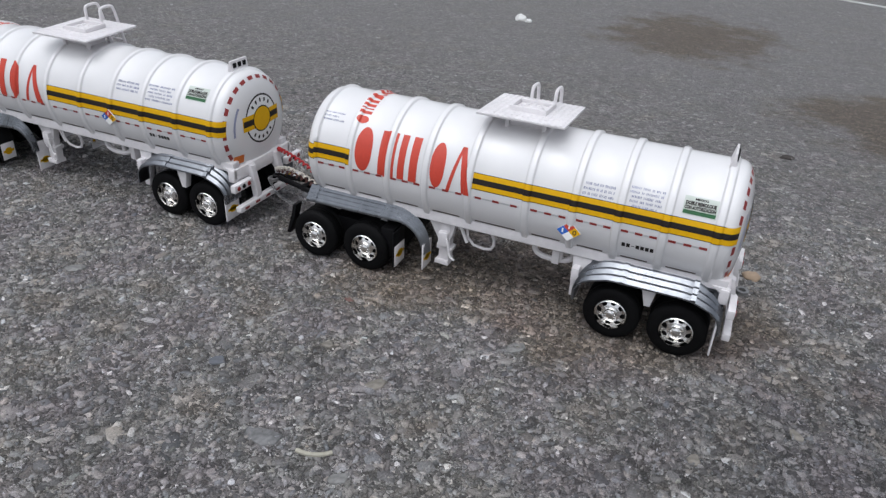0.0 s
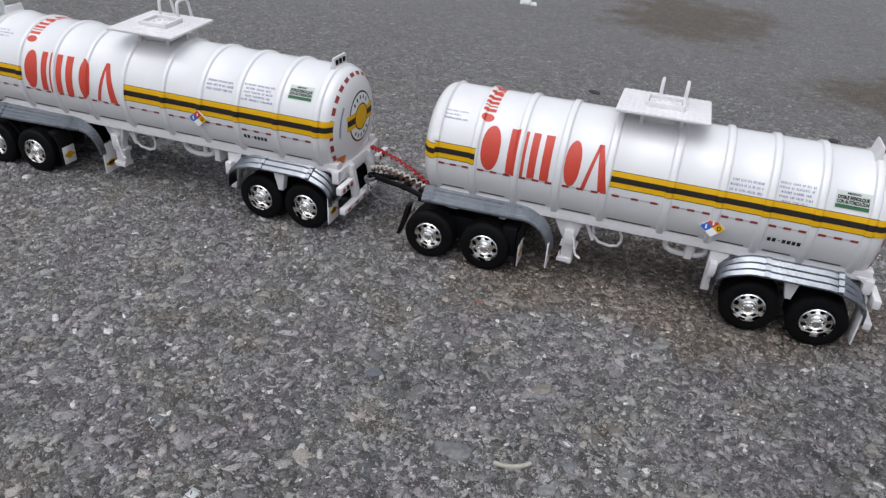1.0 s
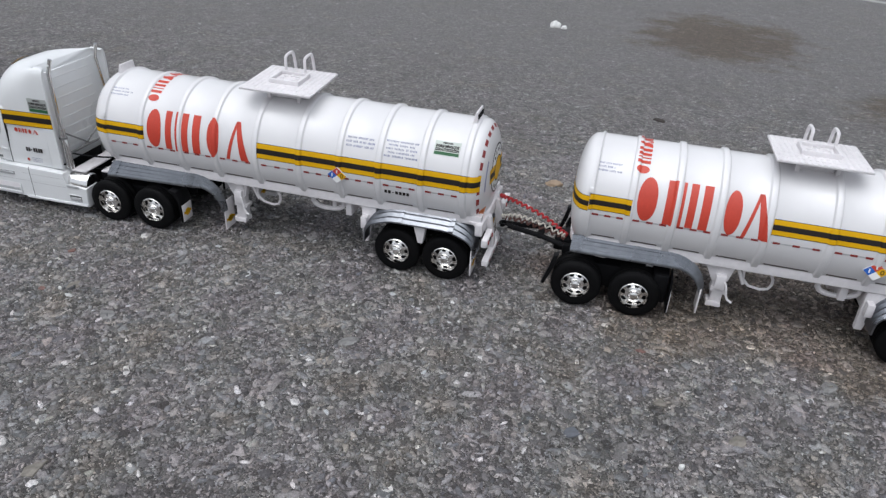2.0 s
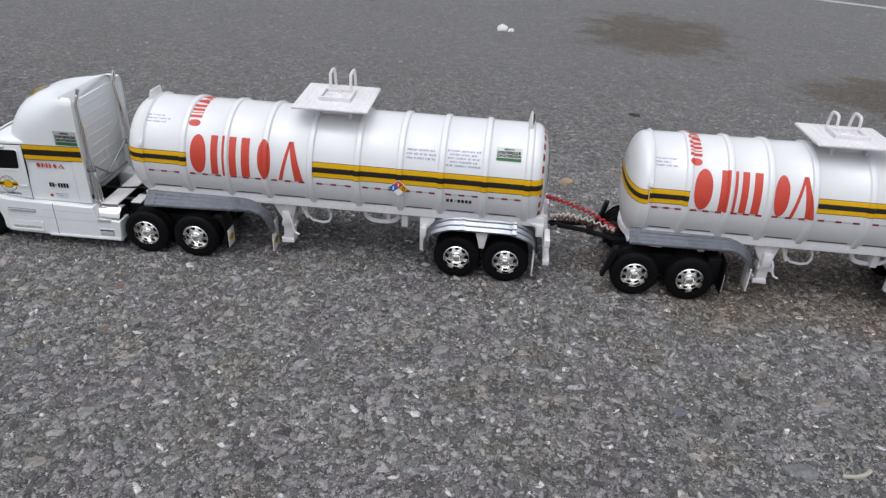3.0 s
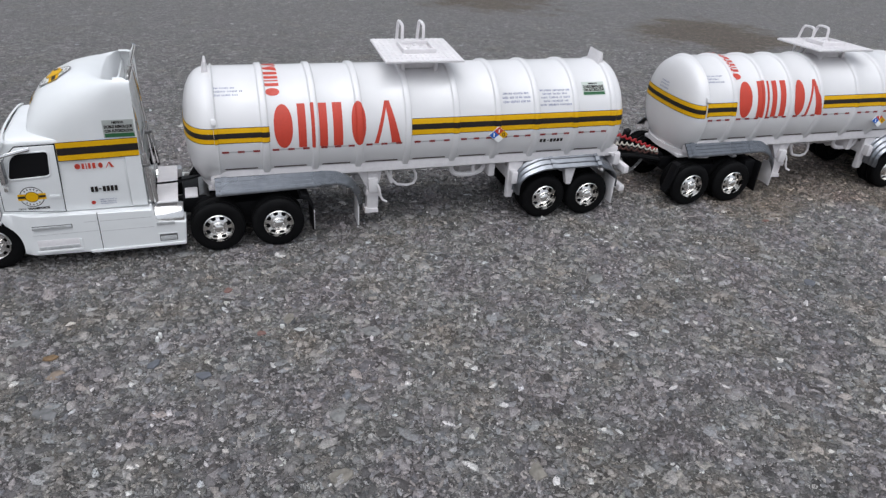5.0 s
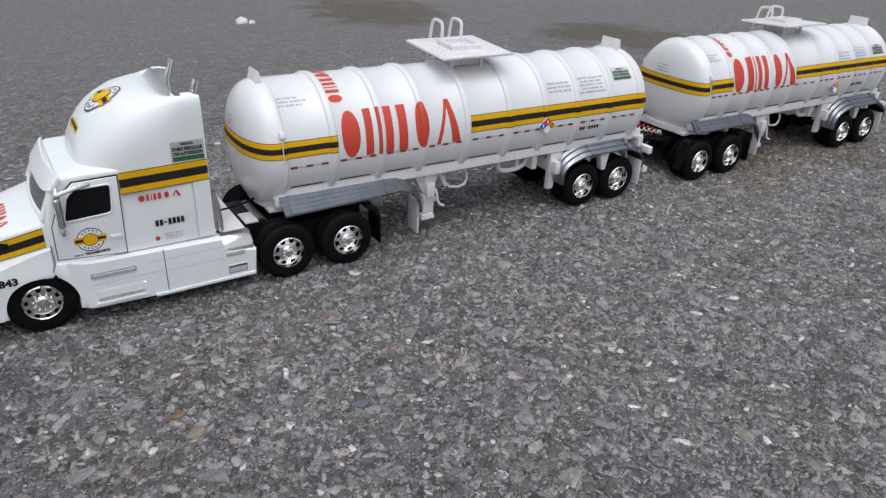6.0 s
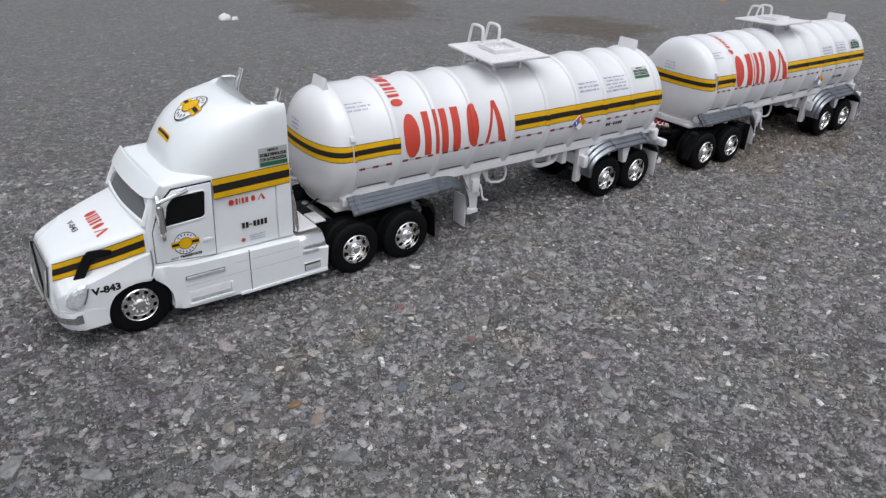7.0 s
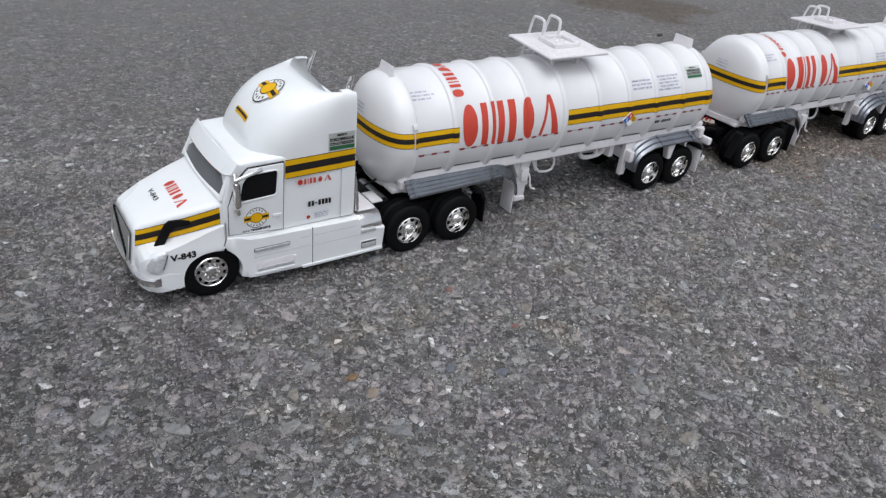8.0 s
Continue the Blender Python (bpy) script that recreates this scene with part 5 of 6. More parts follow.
hood = part("hood", loft([hood_section(x) for x in (-31.2, -30.9, -30.4, -29, -27, -24, -18, -12, -6, 0, 6, 9)]), CABWHITE, truck, "smooth white sloping hood", smooth=50)

cab_profile = [(7.5, 31), (70, 31), (70, 70.5), (14.5, 70.5), (12.5, 68), (7.5, 52)]
bm = prism(cab_profile, -36, 36, 1.6, 3)
for v in bm.verts:
    # the front corners lean inwards towards the roof
    if v.co.x < 16 and v.co.z > 60:
        v.co.y *= 0.94
part("cab_shell", bm, CABWHITE, truck, "white cab and sleeper shell")

CAP = [(15.2, 30, 66, 70.4, 5), (15.9, 32.0, 66, 71.6, 6), (17.5, 33.4, 66, 72.0, 7), (30, 34.8, 66, 72.2, 7), (62, 35.2, 66, 72.2, 7)]
part("roof_cap", loft([arch_section(x, *blend(CAP, x), steps=40) for x in (15.2, 15.5, 15.9, 16.6, 17.5, 22, 30, 46, 62)]), CABWHITE, truck, "flat white cab roof", smooth=50)
ROOF = [(23.6, 10, 70.5, 71, 2.2), (24.3, 17, 70.5, 75.0, 2.2), (25.6, 22.5, 70.5, 79.5, 2.2), (28, 26.5, 70, 84.6, 2.2), (32, 30.5, 69, 90.2, 2.3), (36, 33, 68, 93.9, 2.5), (40, 34.8, 67.5, 96.4, 2.7), (48, 36, 67, 99.4, 3.5), (56, 36.3, 67, 100.6, 4.2), (63, 36.4, 67, 100.9, 6.5), (70, 36.5, 67, 101.2, 12), (77, 36.5, 67, 101.0, 7)]
rows_ = []
for x in [23.6, 24.3, 24.9, 25.6, 26.4, 28, 30, 32, 34, 36, 38, 40, 44, 48, 52, 56, 60, 63, 66, 68.5, 70.4]:
    row = []
    for px, py, pz in arch_section(x, *blend(ROOF, x), steps=40):
        # the rear of the roof is scooped out between the two sides
        f = max(0.0, (x - 54) / 16.4) ** 1.5 * max(0.0, 1 - (py / 34) ** 6) * max(0.0, (pz - 88) / 13)
        row.append((px - 7.0 * f, py, pz - 3.4 * f))
    rows_.append(row)
part("roof_fairing", loft(rows_), CABWHITE, truck, "tall rounded white roof fairing", smooth=60)
for sy in (-1, 1):
    # the roof's sides run on behind the back wall as thin curved extenders
    bm = bmesh.new()
    skins = []
    for inset in (0.0, 2.0):
        cols = []
        for x in (69.8, 72, 74, 76, 77.2):
            col = []
            for k in range(19):
                z = 32 + 68.6 * (1 - (1 - k / 18) ** 1.6) * (1.0 if x < 75 else 0.985)
                w, lo, hi, n = blend(ROOF, 70.0)
                q = min(0.99, max(0.0, (z - lo) / (hi - lo)))
                col.append(bm.verts.new((x, sy * (w * (1 - q ** n) ** (1 / n) - inset), z - inset * 0.3 * q)))
            cols.append(col)
        skins.append(cols)
    for i in range(4):
        for k in range(18):
            for cols in skins:
                bm.faces.new((cols[i][k], cols[i][k + 1], cols[i + 1][k + 1], cols[i + 1][k]))
        for k in (0, 18):
            bm.faces.new((skins[0][i][k], skins[0][i + 1][k], skins[1][i + 1][k], skins[1][i][k]))
    for k in range(18):
        for i in (0, 4):
            bm.faces.new((skins[0][i][k], skins[0][i][k + 1], skins[1][i][k + 1], skins[1][i][k]))
    part("side_extender", bm, CABWHITE, truck, "white side extender", smooth=50)
back = part("sleeper_back", boxm(69.6, 71.2, -34, 34, 33, 95, 0.3), CABWHITE, truck, "grey-white ribbed back wall")
for k in range(8):
    part("back_rib", prism([(71.0, 40.2 + k * 7.0), (71.35, 40.6 + k * 7.0), (71.35, 41.2 + k * 7.0), (71.0, 41.6 + k * 7.0)], -24, 24), CABWHITE, back)

# windscreen, bulged forward
secs = []
for k in range(17):
    y = -32.5 + 65 * k / 16
    b = 1.8 * (1 - (y / 33) ** 2)
    secs.append([(6.8 - b, y, 53.4 - abs(y) * 0.02), (14.9 - b, y * 0.95, 69.4), (17, y * 0.95, 69.4), (17, y, 53.4)])
part("windscreen", loft(secs), GLASS, truck, "dark tinted curved windscreen", smooth=30)
part("screen_surround", tube([(7.0, -33.6, 53.2), (13.8, -31.9, 68.0)], 1.4), CABWHITE, truck)
part("screen_surround", tube([(7.0, 33.6, 53.2), (13.8, 31.9, 68.0)], 1.4), CABWHITE, truck)
part("cowl", tube([(7.9 - 1.9 * (1 - (y / 33) ** 2), y, 53.6) for y in range(-33, 34, 3)], 1.4), CABWHITE, truck)
# sun visor: a raked face that curls back at both ends
secs = []
for k in range(37):
    y = -35.6 + 71.2 * k / 36
    x = 8.1 + 2.2 * (y / 36) ** 2
    e = max(0.0, (abs(y) - 26.0) / 9.0) ** 2.4
    x0, x1, lo, hi = x + 1.6 * e, x + 5.0 + 0.4 * e, 64.6 + 1.0 * e, 72.2 - 0.9 * e
    secs.append([(x0 + 0.5, y, lo), (x0, y, lo + 0.5), (x1 - 0.35, y, hi - 0.5), (x1 + 0.1, y, hi), (x1 + 1.0, y, hi - 0.3), (x0 + 1.5, y, lo + 0.4)])
visor = part("sun_visor", loft(secs), CABWHITE, truck, "white curved sun visor", smooth=32)
for k in range(5):
    y = -22 + 11 * k
    part("marker_lamp", boxm(8.2 + 2.2 * (y / 36) ** 2, 9.5 + 2.2 * (y / 36) ** 2, y - 1.2, y + 1.2, 64.0, 65.1, 0.15), REDLENS, visor)

# front fenders with wheel arches, bumper, grille and lamps
def arch_points(first, last, step, r=14.4):
    return [(0.4 + r * math.cos(radians(k)), 14.2 + r * math.sin(radians(k))) for k in range(first, last, step)]


def sliced(bm, xs, zs):
    """Cut a mesh across at the given lengths and heights, so that it can be bent smoothly."""
    for values, way in ((xs, (1, 0, 0)), (zs, (0, 0, 1))):
        for q in values:
            bmesh.ops.bisect_plane(bm, geom=bm.verts[:] + bm.edges[:] + bm.faces[:], plane_co=[q * k for k in way], plane_no=way)
    return bm


def nose_width(x, w):
    """The plan of the nose: full width, rounded in towards the front corners."""
    f = max(0.0, (-23.5 - x) / 10.5)
    return w - 9.0 * f ** 2.2


top_line = [(-32.6, 21.0), (-32.4, 25.0), (-31.8, 28.2), (-30.0, 31.2), (-27, 33.0), (-23, 34.0), (-18, 34.9), (-12, 36.4), (-5, 38.4), (2, 40.4), (7.6, 41.8)]
fender = [(7.6, 33.4), (6.4, 29.4)] + arch_points(66, 196, 8) + [(-15.5, 11.6), (-20, 11.5), (-24, 11.4), (-27, 11.4), (-30, 11.6), (-31.8, 12.6), (-32.4, 16.0)] + top_line
for sy in (-1, 1):
    y0, y1 = sorted((sy * 15, sy * 37.0))
    bm = sliced(prism(fender, y0, y1, 0.7, 3), [-32 + 1.2 * k for k in range(9)] + [-18, -12, -6], [16, 20, 24, 27, 30, 32, 34, 36, 38, 40])
    for v in bm.verts:
        q = max(0.0, (abs(v.co.y) - 15) / 22)
        w = nose_width(v.co.x, 37.0)
        high = max(0.0, min(1.0, (v.co.z - 24) / 8))
        bulge = -1.6 * max(0.0, min(1.0, (v.co.z - 30) / 10)) * q
        v.co.y = sy * (15 + (w - 15) * q + bulge)
        v.co.z -= high * 1.8 * q ** 2
    part("front_fender", bm, CABWHITE, truck, "white flared fender", smooth=50)
    line = [(7.8, 42.0), (7.9, 33.4), (6.5, 29.2)]
    part("fender_joint", tube([(x, sy * 36.75, z) for x, z in line], 0.28, 6), STEEL, truck)
    crease = [(x, sy * (nose_width(x, 37.0) + 0.0), 21.0 - 0.12 * (x + 30)) for x in (-32, -30, -28, -25, -22, -18, -14.2)]
    part("fender_crease", tube(crease, 0.22, 6), STYRENE, truck)
secs = []
for k in range(33):
    y = -37.2 + 74.4 * k / 32
    q = abs(y) / 37.2
    xf = -34.2 + 1.6 * q ** 2 + 5.6 * q ** 10
    secs.append([(xf + 2.4, y, 11.2), (xf + 0.5, y, 12.4), (xf, y, 15.2), (xf - 0.2, y, 18.2), (xf + 1.0, y, 20.6), (xf + 9, y, 20.6), (xf + 9, y, 11.2)])
bumper = part("front_bumper", loft(secs), CABWHITE, truck, "white rounded bumper", smooth=45)
for sy in (-1, 1):
    secs = []
    for k in range(13):
        y = sy * (24 + 13.6 * k / 12)
        q = min(1.0, abs(y) / 37.2)
        xf = -34.2 + 1.6 * q ** 2 + 5.6 * q ** 10
        secs.append([(xf - 0.5, y, 15.0), (xf - 0.8, y, 18.4), (xf + 0.4, y, 19.4), (xf + 2.5, y, 19.4), (xf + 2.5, y, 15.0)])
    part("fog_lamp_strip", loft(secs), CHROME, bumper, "grey fog lamp strip")
grille = new("grille")
grille.parent = truck


def nose(z, out):
    return -30.6 - out + rake(-31.2, z)


part("grille_frame", loft([[(nose(21, 1.0), y, 21.0), (nose(38.4, 1.0), y, 38.6 - abs(y) * 0.04), (nose(39, 0.2), y, 39.4 - abs(y) * 0.04), (nose(39, -1.5), y, 39.2), (nose(21, -1.5), y, 21.0)] for y in range(-19, 20, 2)]), LATTICE, grille, "chrome grille surround")
part("grille_mesh", loft([[(nose(22.4, 1.3), y, 22.4), (nose(37.4, 1.3), y, 37.4), (nose(37.4, 0), y, 37.4), (nose(22.4, 0), y, 22.4)] for y in (-17.4, 17.4)]), MESHG, grille)
for k in range(12):
    z = 23.2 + k * 1.2
    part("grille_bar", tube([(nose(z, 1.5), -17.2, z), (nose(z, 1.5), 17.2, z)], 0.26, 5), LATTICE, grille)
for k in range(15):
    y = -16.8 + k * 2.4
    part("grille_bar", tube([(nose(22.6, 1.6), y, 22.6), (nose(37.2, 1.6), y, 37.2)], 0.26, 5), LATTICE, grille)
part("grille_slash", tube([(nose(23.5, 2.0), -16, 23.5), (nose(37.5, 2.0), 17, 37.5)], 0.7, 6), BLACK, grille)
part("grille_guard", tube([(nose(32, 1.6), -18.6, 36.5), (nose(24, 2.4), -19.4, 25.0), (nose(21, 2.6), -16, 21.2), (nose(21, 2.6), 16, 21.2), (nose(24, 2.4), 19.4, 25.0), (nose(32, 1.6), 18.6, 36.5)], 0.55, 8, round_to=2), LATTICE, grille)
for sy in (-1, 1):
    lamp = new("headlight")
    lamp.parent = truck
    # an almond-shaped lens on the rounded corner
    outline = [(-29.9, 24.6), (-29.2, 28.0), (-27.2, 31.0), (-24.2, 32.9), (-20.9, 33.2), (-20.5, 31.6), (-21.3, 28.6), (-22.6, 25.4), (-24.2, 23.0), (-26.2, 22.4), (-28.6, 23.0)]
    for name, grow, lift, mat in (("bezel", 1.08, 0.3, CABWHITE), ("lens", 1.0, 1.0, LAMP)):
        bm = bmesh.new()
        cx, cz = -25.0, 27.8
        rings = []
        for q, h in ((1.0, -2.5), (1.0, 0.0), (0.86, 0.55), (0.55, 0.9)):
            rings.append([bm.verts.new((cx + (x - cx) * grow * q, sy * (nose_width(cx + (x - cx) * q, 37.0) - 1.0 * max(0.0, min(1.0, (cz + (z - cz) * q - 30) / 10)) + lift * (1 if h >= 0 else 0) + h), cz + (z - cz) * grow * q)) for x, z in outline])
        for r0, r1 in zip(rings, rings[1:]):
            for i in range(len(outline)):
                j = (i + 1) % len(outline)
                bm.faces.new((r0[i], r0[j], r1[j], r1[i]))
        bm.faces.new(rings[-1])
        part(name, bm, mat, lamp, "faceted clear lens" if name == "lens" else "", smooth=14 if name == "lens" else 38)
    bm = bmesh.new()
    bmesh.ops.create_icosphere(bm, subdivisions=2, radius=1.5)
    part("reflector", bm, CHROME, lamp, m=place(-25.8, sy * 36.9, 27.0))
    part("turn_signal", tube([(-20.6, sy * 37.3, 31.4), (-21.6, sy * 37.5, 28.4), (-23.2, sy * 37.6, 24.6)], 0.75, 8), MESHG, lamp)

def skirt_shape(lo, hi, sy):
    """The side skirt, drawn in towards the fender at its front end."""
    bm = sliced(prism([(14.4, 9.8), (18, 9.2), (24, 9.0), (52, 8.4), (94.5, 7.4), (95.6, 21.5), (80.5, 22.4), (79, 30.5), (24, 31.2), (18, 31.6), (13, 32.6), (8.4, 33.2), (6.8, 29.4)] + arch_points(-14, 62, 8)[::-1], lo, hi, 0.7, 3), [8 + 1.5 * k for k in range(11)], [14, 20, 26])
    for v in bm.verts:
        if abs(v.co.y) > 33:
            f = max(0.0, min(1.0, (22 - v.co.x) / 13))
            v.co.y -= sy * 3.0 * f * f * (3 - 2 * f)
    return bm


# doors with windows, handles and mirrors
door_profile = [(9.6, 34.6), (37.2, 32.0), (38.2, 68.6), (20.5, 68.2), (15.2, 63.0), (10.0, 50.0)]
win = [(14.6, 51.4), (34.0, 52.4), (35.2, 65.8), (20.4, 65.4), (17.2, 62.4)]


def rounded(points, r, n=4):
    """An outline with its corners rounded off."""
    out = []
    for i, p in enumerate(points):
        p, a, b = Vector(p), Vector(points[i - 1]), Vector(points[(i + 1) % len(points)])
        s0, s1 = p + (a - p).normalized() * r, p + (b - p).normalized() * r
        out += [tuple((1 - q) ** 2 * s0 + 2 * q * (1 - q) * p + q * q * s1) for q in [k / n for k in range(n + 1)]]
    return out


win = rounded(win, 2.2)
gap_line = [(9.25, 34.25), (37.55, 31.6), (38.55, 69.0), (20.35, 68.55), (14.9, 63.2), (9.65, 50.1)]
for sy in (-1, 1):
    door = new("door")
    door.parent = truck
    s = sy * 36.0

    def slab(points, lo, hi, bevel=0.0):
        return prism(points, *sorted((s + sy * lo, s + sy * hi)), bevel)
    # black slab draws the shadow gap round the door skin
    part("door_gap", slab(gap_line, -1.0, 0.12), BLACK, door)
    part("door_skin", slab(door_profile, -1.0, 0.7, 0.35), CABWHITE, door, "white door skin")
    # near side: solid near-black pane stands in for the unlit cab inside
    part("window_pane", slab(win, -1.0, 0.95), CAB_SHADE if sy < 0 else GLASS, door, "dark pane across the window")
    part("window_seal", tube([(q[0], s + sy * 0.9, q[1]) for q in win + win[:1]], 0.45, 6), CABWHITE, door)
    part("door_handle", slab([(31.5, 40.2), (36.2, 40.0), (36.2, 41.6), (31.5, 41.8)], 0.5, 1.4, 0.3), CABWHITE, door)
    mirror = new("mirror")
    mirror.parent = truck
    part("mirror_head", boxm(12.0, 14.6, *sorted((s + sy * 1.2, s + sy * 5.8)), 50.2, 63.5, 1.0), CHROME, mirror, "tall chrome mirror")
    part("mirror_glass", boxm(14.5, 14.9, *sorted((s + sy * 1.7, s + sy * 5.3)), 51.0, 62.7), GLASS, mirror)
    part("convex_mirror", boxm(12.6, 14.6, *sorted((s + sy * 1.4, s + sy * 5.2)), 46.4, 49.2, 0.7), CHROME, mirror)
    part("mirror_arm", tube([(27, s + sy * 0.8, 67.2), (20, s + sy * 3.6, 66.4), (13.4, s + sy * 4.2, 65.0), (13.3, s + sy * 4.0, 63.0)], 0.95, 8, round_to=1), CHROME, mirror)
    part("mirror_arm", tube([(14.0, s + sy * 0.4, 66.6), (13.2, s + sy * 3.8, 63.6)], 0.9), CHROME, mirror)
    part("mirror_arm", tube([(12.6, s + sy * 0.2, 49.0), (13.2, s + sy * 3.4, 48.6)], 0.8), CHROME, mirror)
    # hood mirror: a black bent arm
    pts = [(-24.4, 32.2), (-20.2, 32.2), (-16.0, 39.6), (-14.0, 41.4), (-7.6, 42.0), (-7.4, 44.2), (-12.0, 45.0), (-16.4, 44.6), (-18.4, 42.6)]
    bm = prism(pts, -0.7, 0.7, 0.25)
    for v in bm.verts:
        v.co.y = sy * (hood_side(v.co.x, 38.0) + 1.2 + (3.0 if v.co.z < 35 else 0.0)) + v.co.y
    part("hood_mirror", bm, BLACK, truck, "bent black hood mirror")
    # side skirt with steps
    lo, hi = sorted((sy * 26, sy * 40.4))
    skirt = part("side_skirt", skirt_shape(lo, hi, sy), CABWHITE, truck, "white side skirt with steps")
    y = sy * 40.4
    # the upper step's shadow gap and the rear well's depth are dark flat plates
    for nm, x0, x1, z0, z1, out, mat in (
            ("step_shadow_gap", 20.4, 39.4, 23.8, 26.0, 0.10, MESHG), ("upper_step", 20.8, 39.0, 24.1, 25.6, 0.9, SILVER),
            ("step_well", 21.4, 41.6, 11.4, 17.6, 0.10, STYRENE), ("step_plate", 22.0, 41.0, 12.0, 13.9, 0.55, SILVER),
            ("step_lip", 20.8, 42.6, 10.3, 11.6, 1.1, CABWHITE), ("step_lip", 41.4, 42.6, 11.4, 17.2, 0.8, CABWHITE),
            ("step_well", 81.0, 90.2, 10.8, 15.2, 0.10, MESHG), ("step_lip", 80.6, 90.6, 15.0, 15.6, 0.35, CABWHITE), ("step_plate", 81.4, 89.8, 11.2, 13.8, 0.5, SILVER),
            ("flap_plate", 80.4, 89.6, 20.6, 22.4, 0.5, SILVER), ("bottom_lip", 46.0, 94.2, 7.9, 9.4, 0.8, CABWHITE)):
        part(nm, boxm(x0, x1, *sorted((y - sy * 1.0, y + sy * out)), z0, z1, 0.15), mat, skirt)
    for x0, x1, z in ((45.0, 51.2, 26.2), (52.8, 78.5, 26.0), (20.0, 51.2, 20.6), (52.8, 79.0, 20.0)):
        part("panel_groove", boxm(x0, x1, *sorted((y - sy * 1.0, y + sy * 0.05)), z, z + 0.22), TAPE, skirt)
    part("panel_joint", boxm(51.8, 52.15, *sorted((y - sy * 1, y + sy * 0.08)), 8.2, 30.9), BLACK, skirt)
    part("fuel_tank", lathe([(79.5, 0), (79.5, 8.2), (80.2, 8.8), (94.0, 8.8), (94.8, 8.2), (94.8, 0)], 32, "x", (0, sy * 30.2, 20.6)), CHROME, truck, "chrome fuel tank end")
    # exhaust stack behind the sleeper
    stack = new("exhaust_stack")
    stack.parent = truck
    part("pipe", tube([(78.6, sy * 30.5, 33), (77.8, sy * 29.5, 60), (75.2, sy * 26.5, 95), (78.4, sy * 25.8, 104.6)], 1.35, 12), CHROME, stack, "chrome pipe")
    part("muffler", tube([(78.7, sy * 30.6, 32), (77.9, sy * 29.6, 59)], 2.2, 16), CHROME, stack)
    part("second_pipe", tube([(81.5, sy * 31.2, 31), (80.2, sy * 30.2, 50), (77.8, sy * 29.6, 54)], 1.5, 12, round_to=1), CHROME, stack)
    part("stack_stay", tube([(73.5, sy * -4, 38), (77, sy * 28, 56)], 0.6), STEEL, stack)
    part("stack_tie", tube([(75.5, sy * 26, 39), (75.5, sy * 1, 39)], 0.9), STEEL, stack)
    part("stack_clamp", lathe([(52, 2.1), (52, 2.8), (53.5, 2.8), (53.5, 2.1)], 20, "z", (78.1, sy * 29.8, 0), closed=True), STEEL, stack)

# chassis behind the cab
for sy in (-1, 1):
    part("chassis_rail", boxm(64, 164, sy * 12 - 2, sy * 12 + 2, 18, 25.5, 0.4), BLACK, truck, "black chassis rail")
    part("quarter_fender", prism([(159, 31), (163.5, 30), (166, 24), (166, 8), (165, 8), (165, 23), (162, 28.5), (158, 29.5)], sy * 32 - 7.5, sy * 32 + 7.5, 0.3), BLACK, truck, "black rear quarter fender")
    card = part("flap_card", boxm(166.1, 166.6, sy * 32 - 6, sy * 32 + 6, 8, 20, 0.1), STYRENE, truck, "white card with a yellow badge")
    part("flap_badge", flat([oval(0, 0, 3.4, 2.6, 16), rect(-5, 5, -0.9, 0.9)]), YELLOW, card, m=place(166.75, sy * 32, 14, 90, 0, 90))
for k, x in enumerate((76, 100, 128, 150)):
    part("chassis_tie", boxm(x - 2, x + 2, -12, 12, 19, 24.5, 0.4), BLACK, truck)
deck = part("catwalk", boxm(81.5, 92.5, -33, 26, 30.4, 31.4, 0.3), STYRENE, truck, "ribbed silver catwalk plate")
for k in range(9):
    part("catwalk_rib", boxm(82.3 + k * 1.15, 82.8 + k * 1.15, -32.4, 25.4, 31.3, 31.6), STYRENE, deck)
part("catwalk", boxm(96, 103, -21, -6, 27.5, 28.5, 0.3), STYRENE, truck, "small silver deck plate")
# added black box, darkens the gap between the drive wheels
part("suspension", boxm(115, 143, -27, 27, 11, 25, 1.0), BLACK, truck)
part("battery_box", boxm(94.5, 108, -20, 20, 18, 26.6, 0.8), BLACK, truck)
part("fifth_wheel", prism([(118, 26), (146, 26), (150, 28.5), (146, 30), (118, 30), (114, 27.5)], -17, 17, 0.8), BLACK, truck, "black coupling plate")
part("fuel_line", tube([(72, -20, 38), (84, -16, 36), (98, -8, 34), (110, -4, 36)], 0.6, round_to=2), BLACK, truck)
part("air_tank", lathe([(-15, 0), (-15, 3.5), (15, 3.5), (15, 0)], 20, "y", (106, 0, 24)), STEEL, truck)
for a in (112.2, 145.4):
    part("axle_tube", lathe([(-26, 0), (-26, 3.2), (-7, 3.2), (-4, 6.5), (4, 6.5), (7, 3.2), (26, 3.2), (26, 0)], 20, "y", (a, 0, 14.95)), BLACK, truck)
    axle(DUAL, truck, a, 40.2 + (a - 112) * 0.03, spin=a * 3.0)
axle(STEER, truck, 0.0, 34.8, spin=12)
part("front_axle", boxm(-3, 3, -26, 26, 13, 18, 0.6), BLACK, truck)
part("inner_arch", prism([(16.4 * math.cos(radians(a)), 15.3 + 16.4 * math.sin(radians(a))) for a in range(0, 181, 12)] + [(-19, 16), (-19, 32), (20, 32), (20, 16)], -21, 21), BLACK, truck)
part("cab_floor", boxm(-22, 70, -21, 21, 12, 31.0, 1.0), BLACK, truck, "black underside")


# livery of the tractor
def lay_side(loops, mat, name, lift=0.12, sy=-1, plane=36.0, cutx=False):
    bm = flat(loops)
    bent(bm, lambda u, v: (u, sy * (plane + lift), v))
    return part(name, bm, mat, truck)


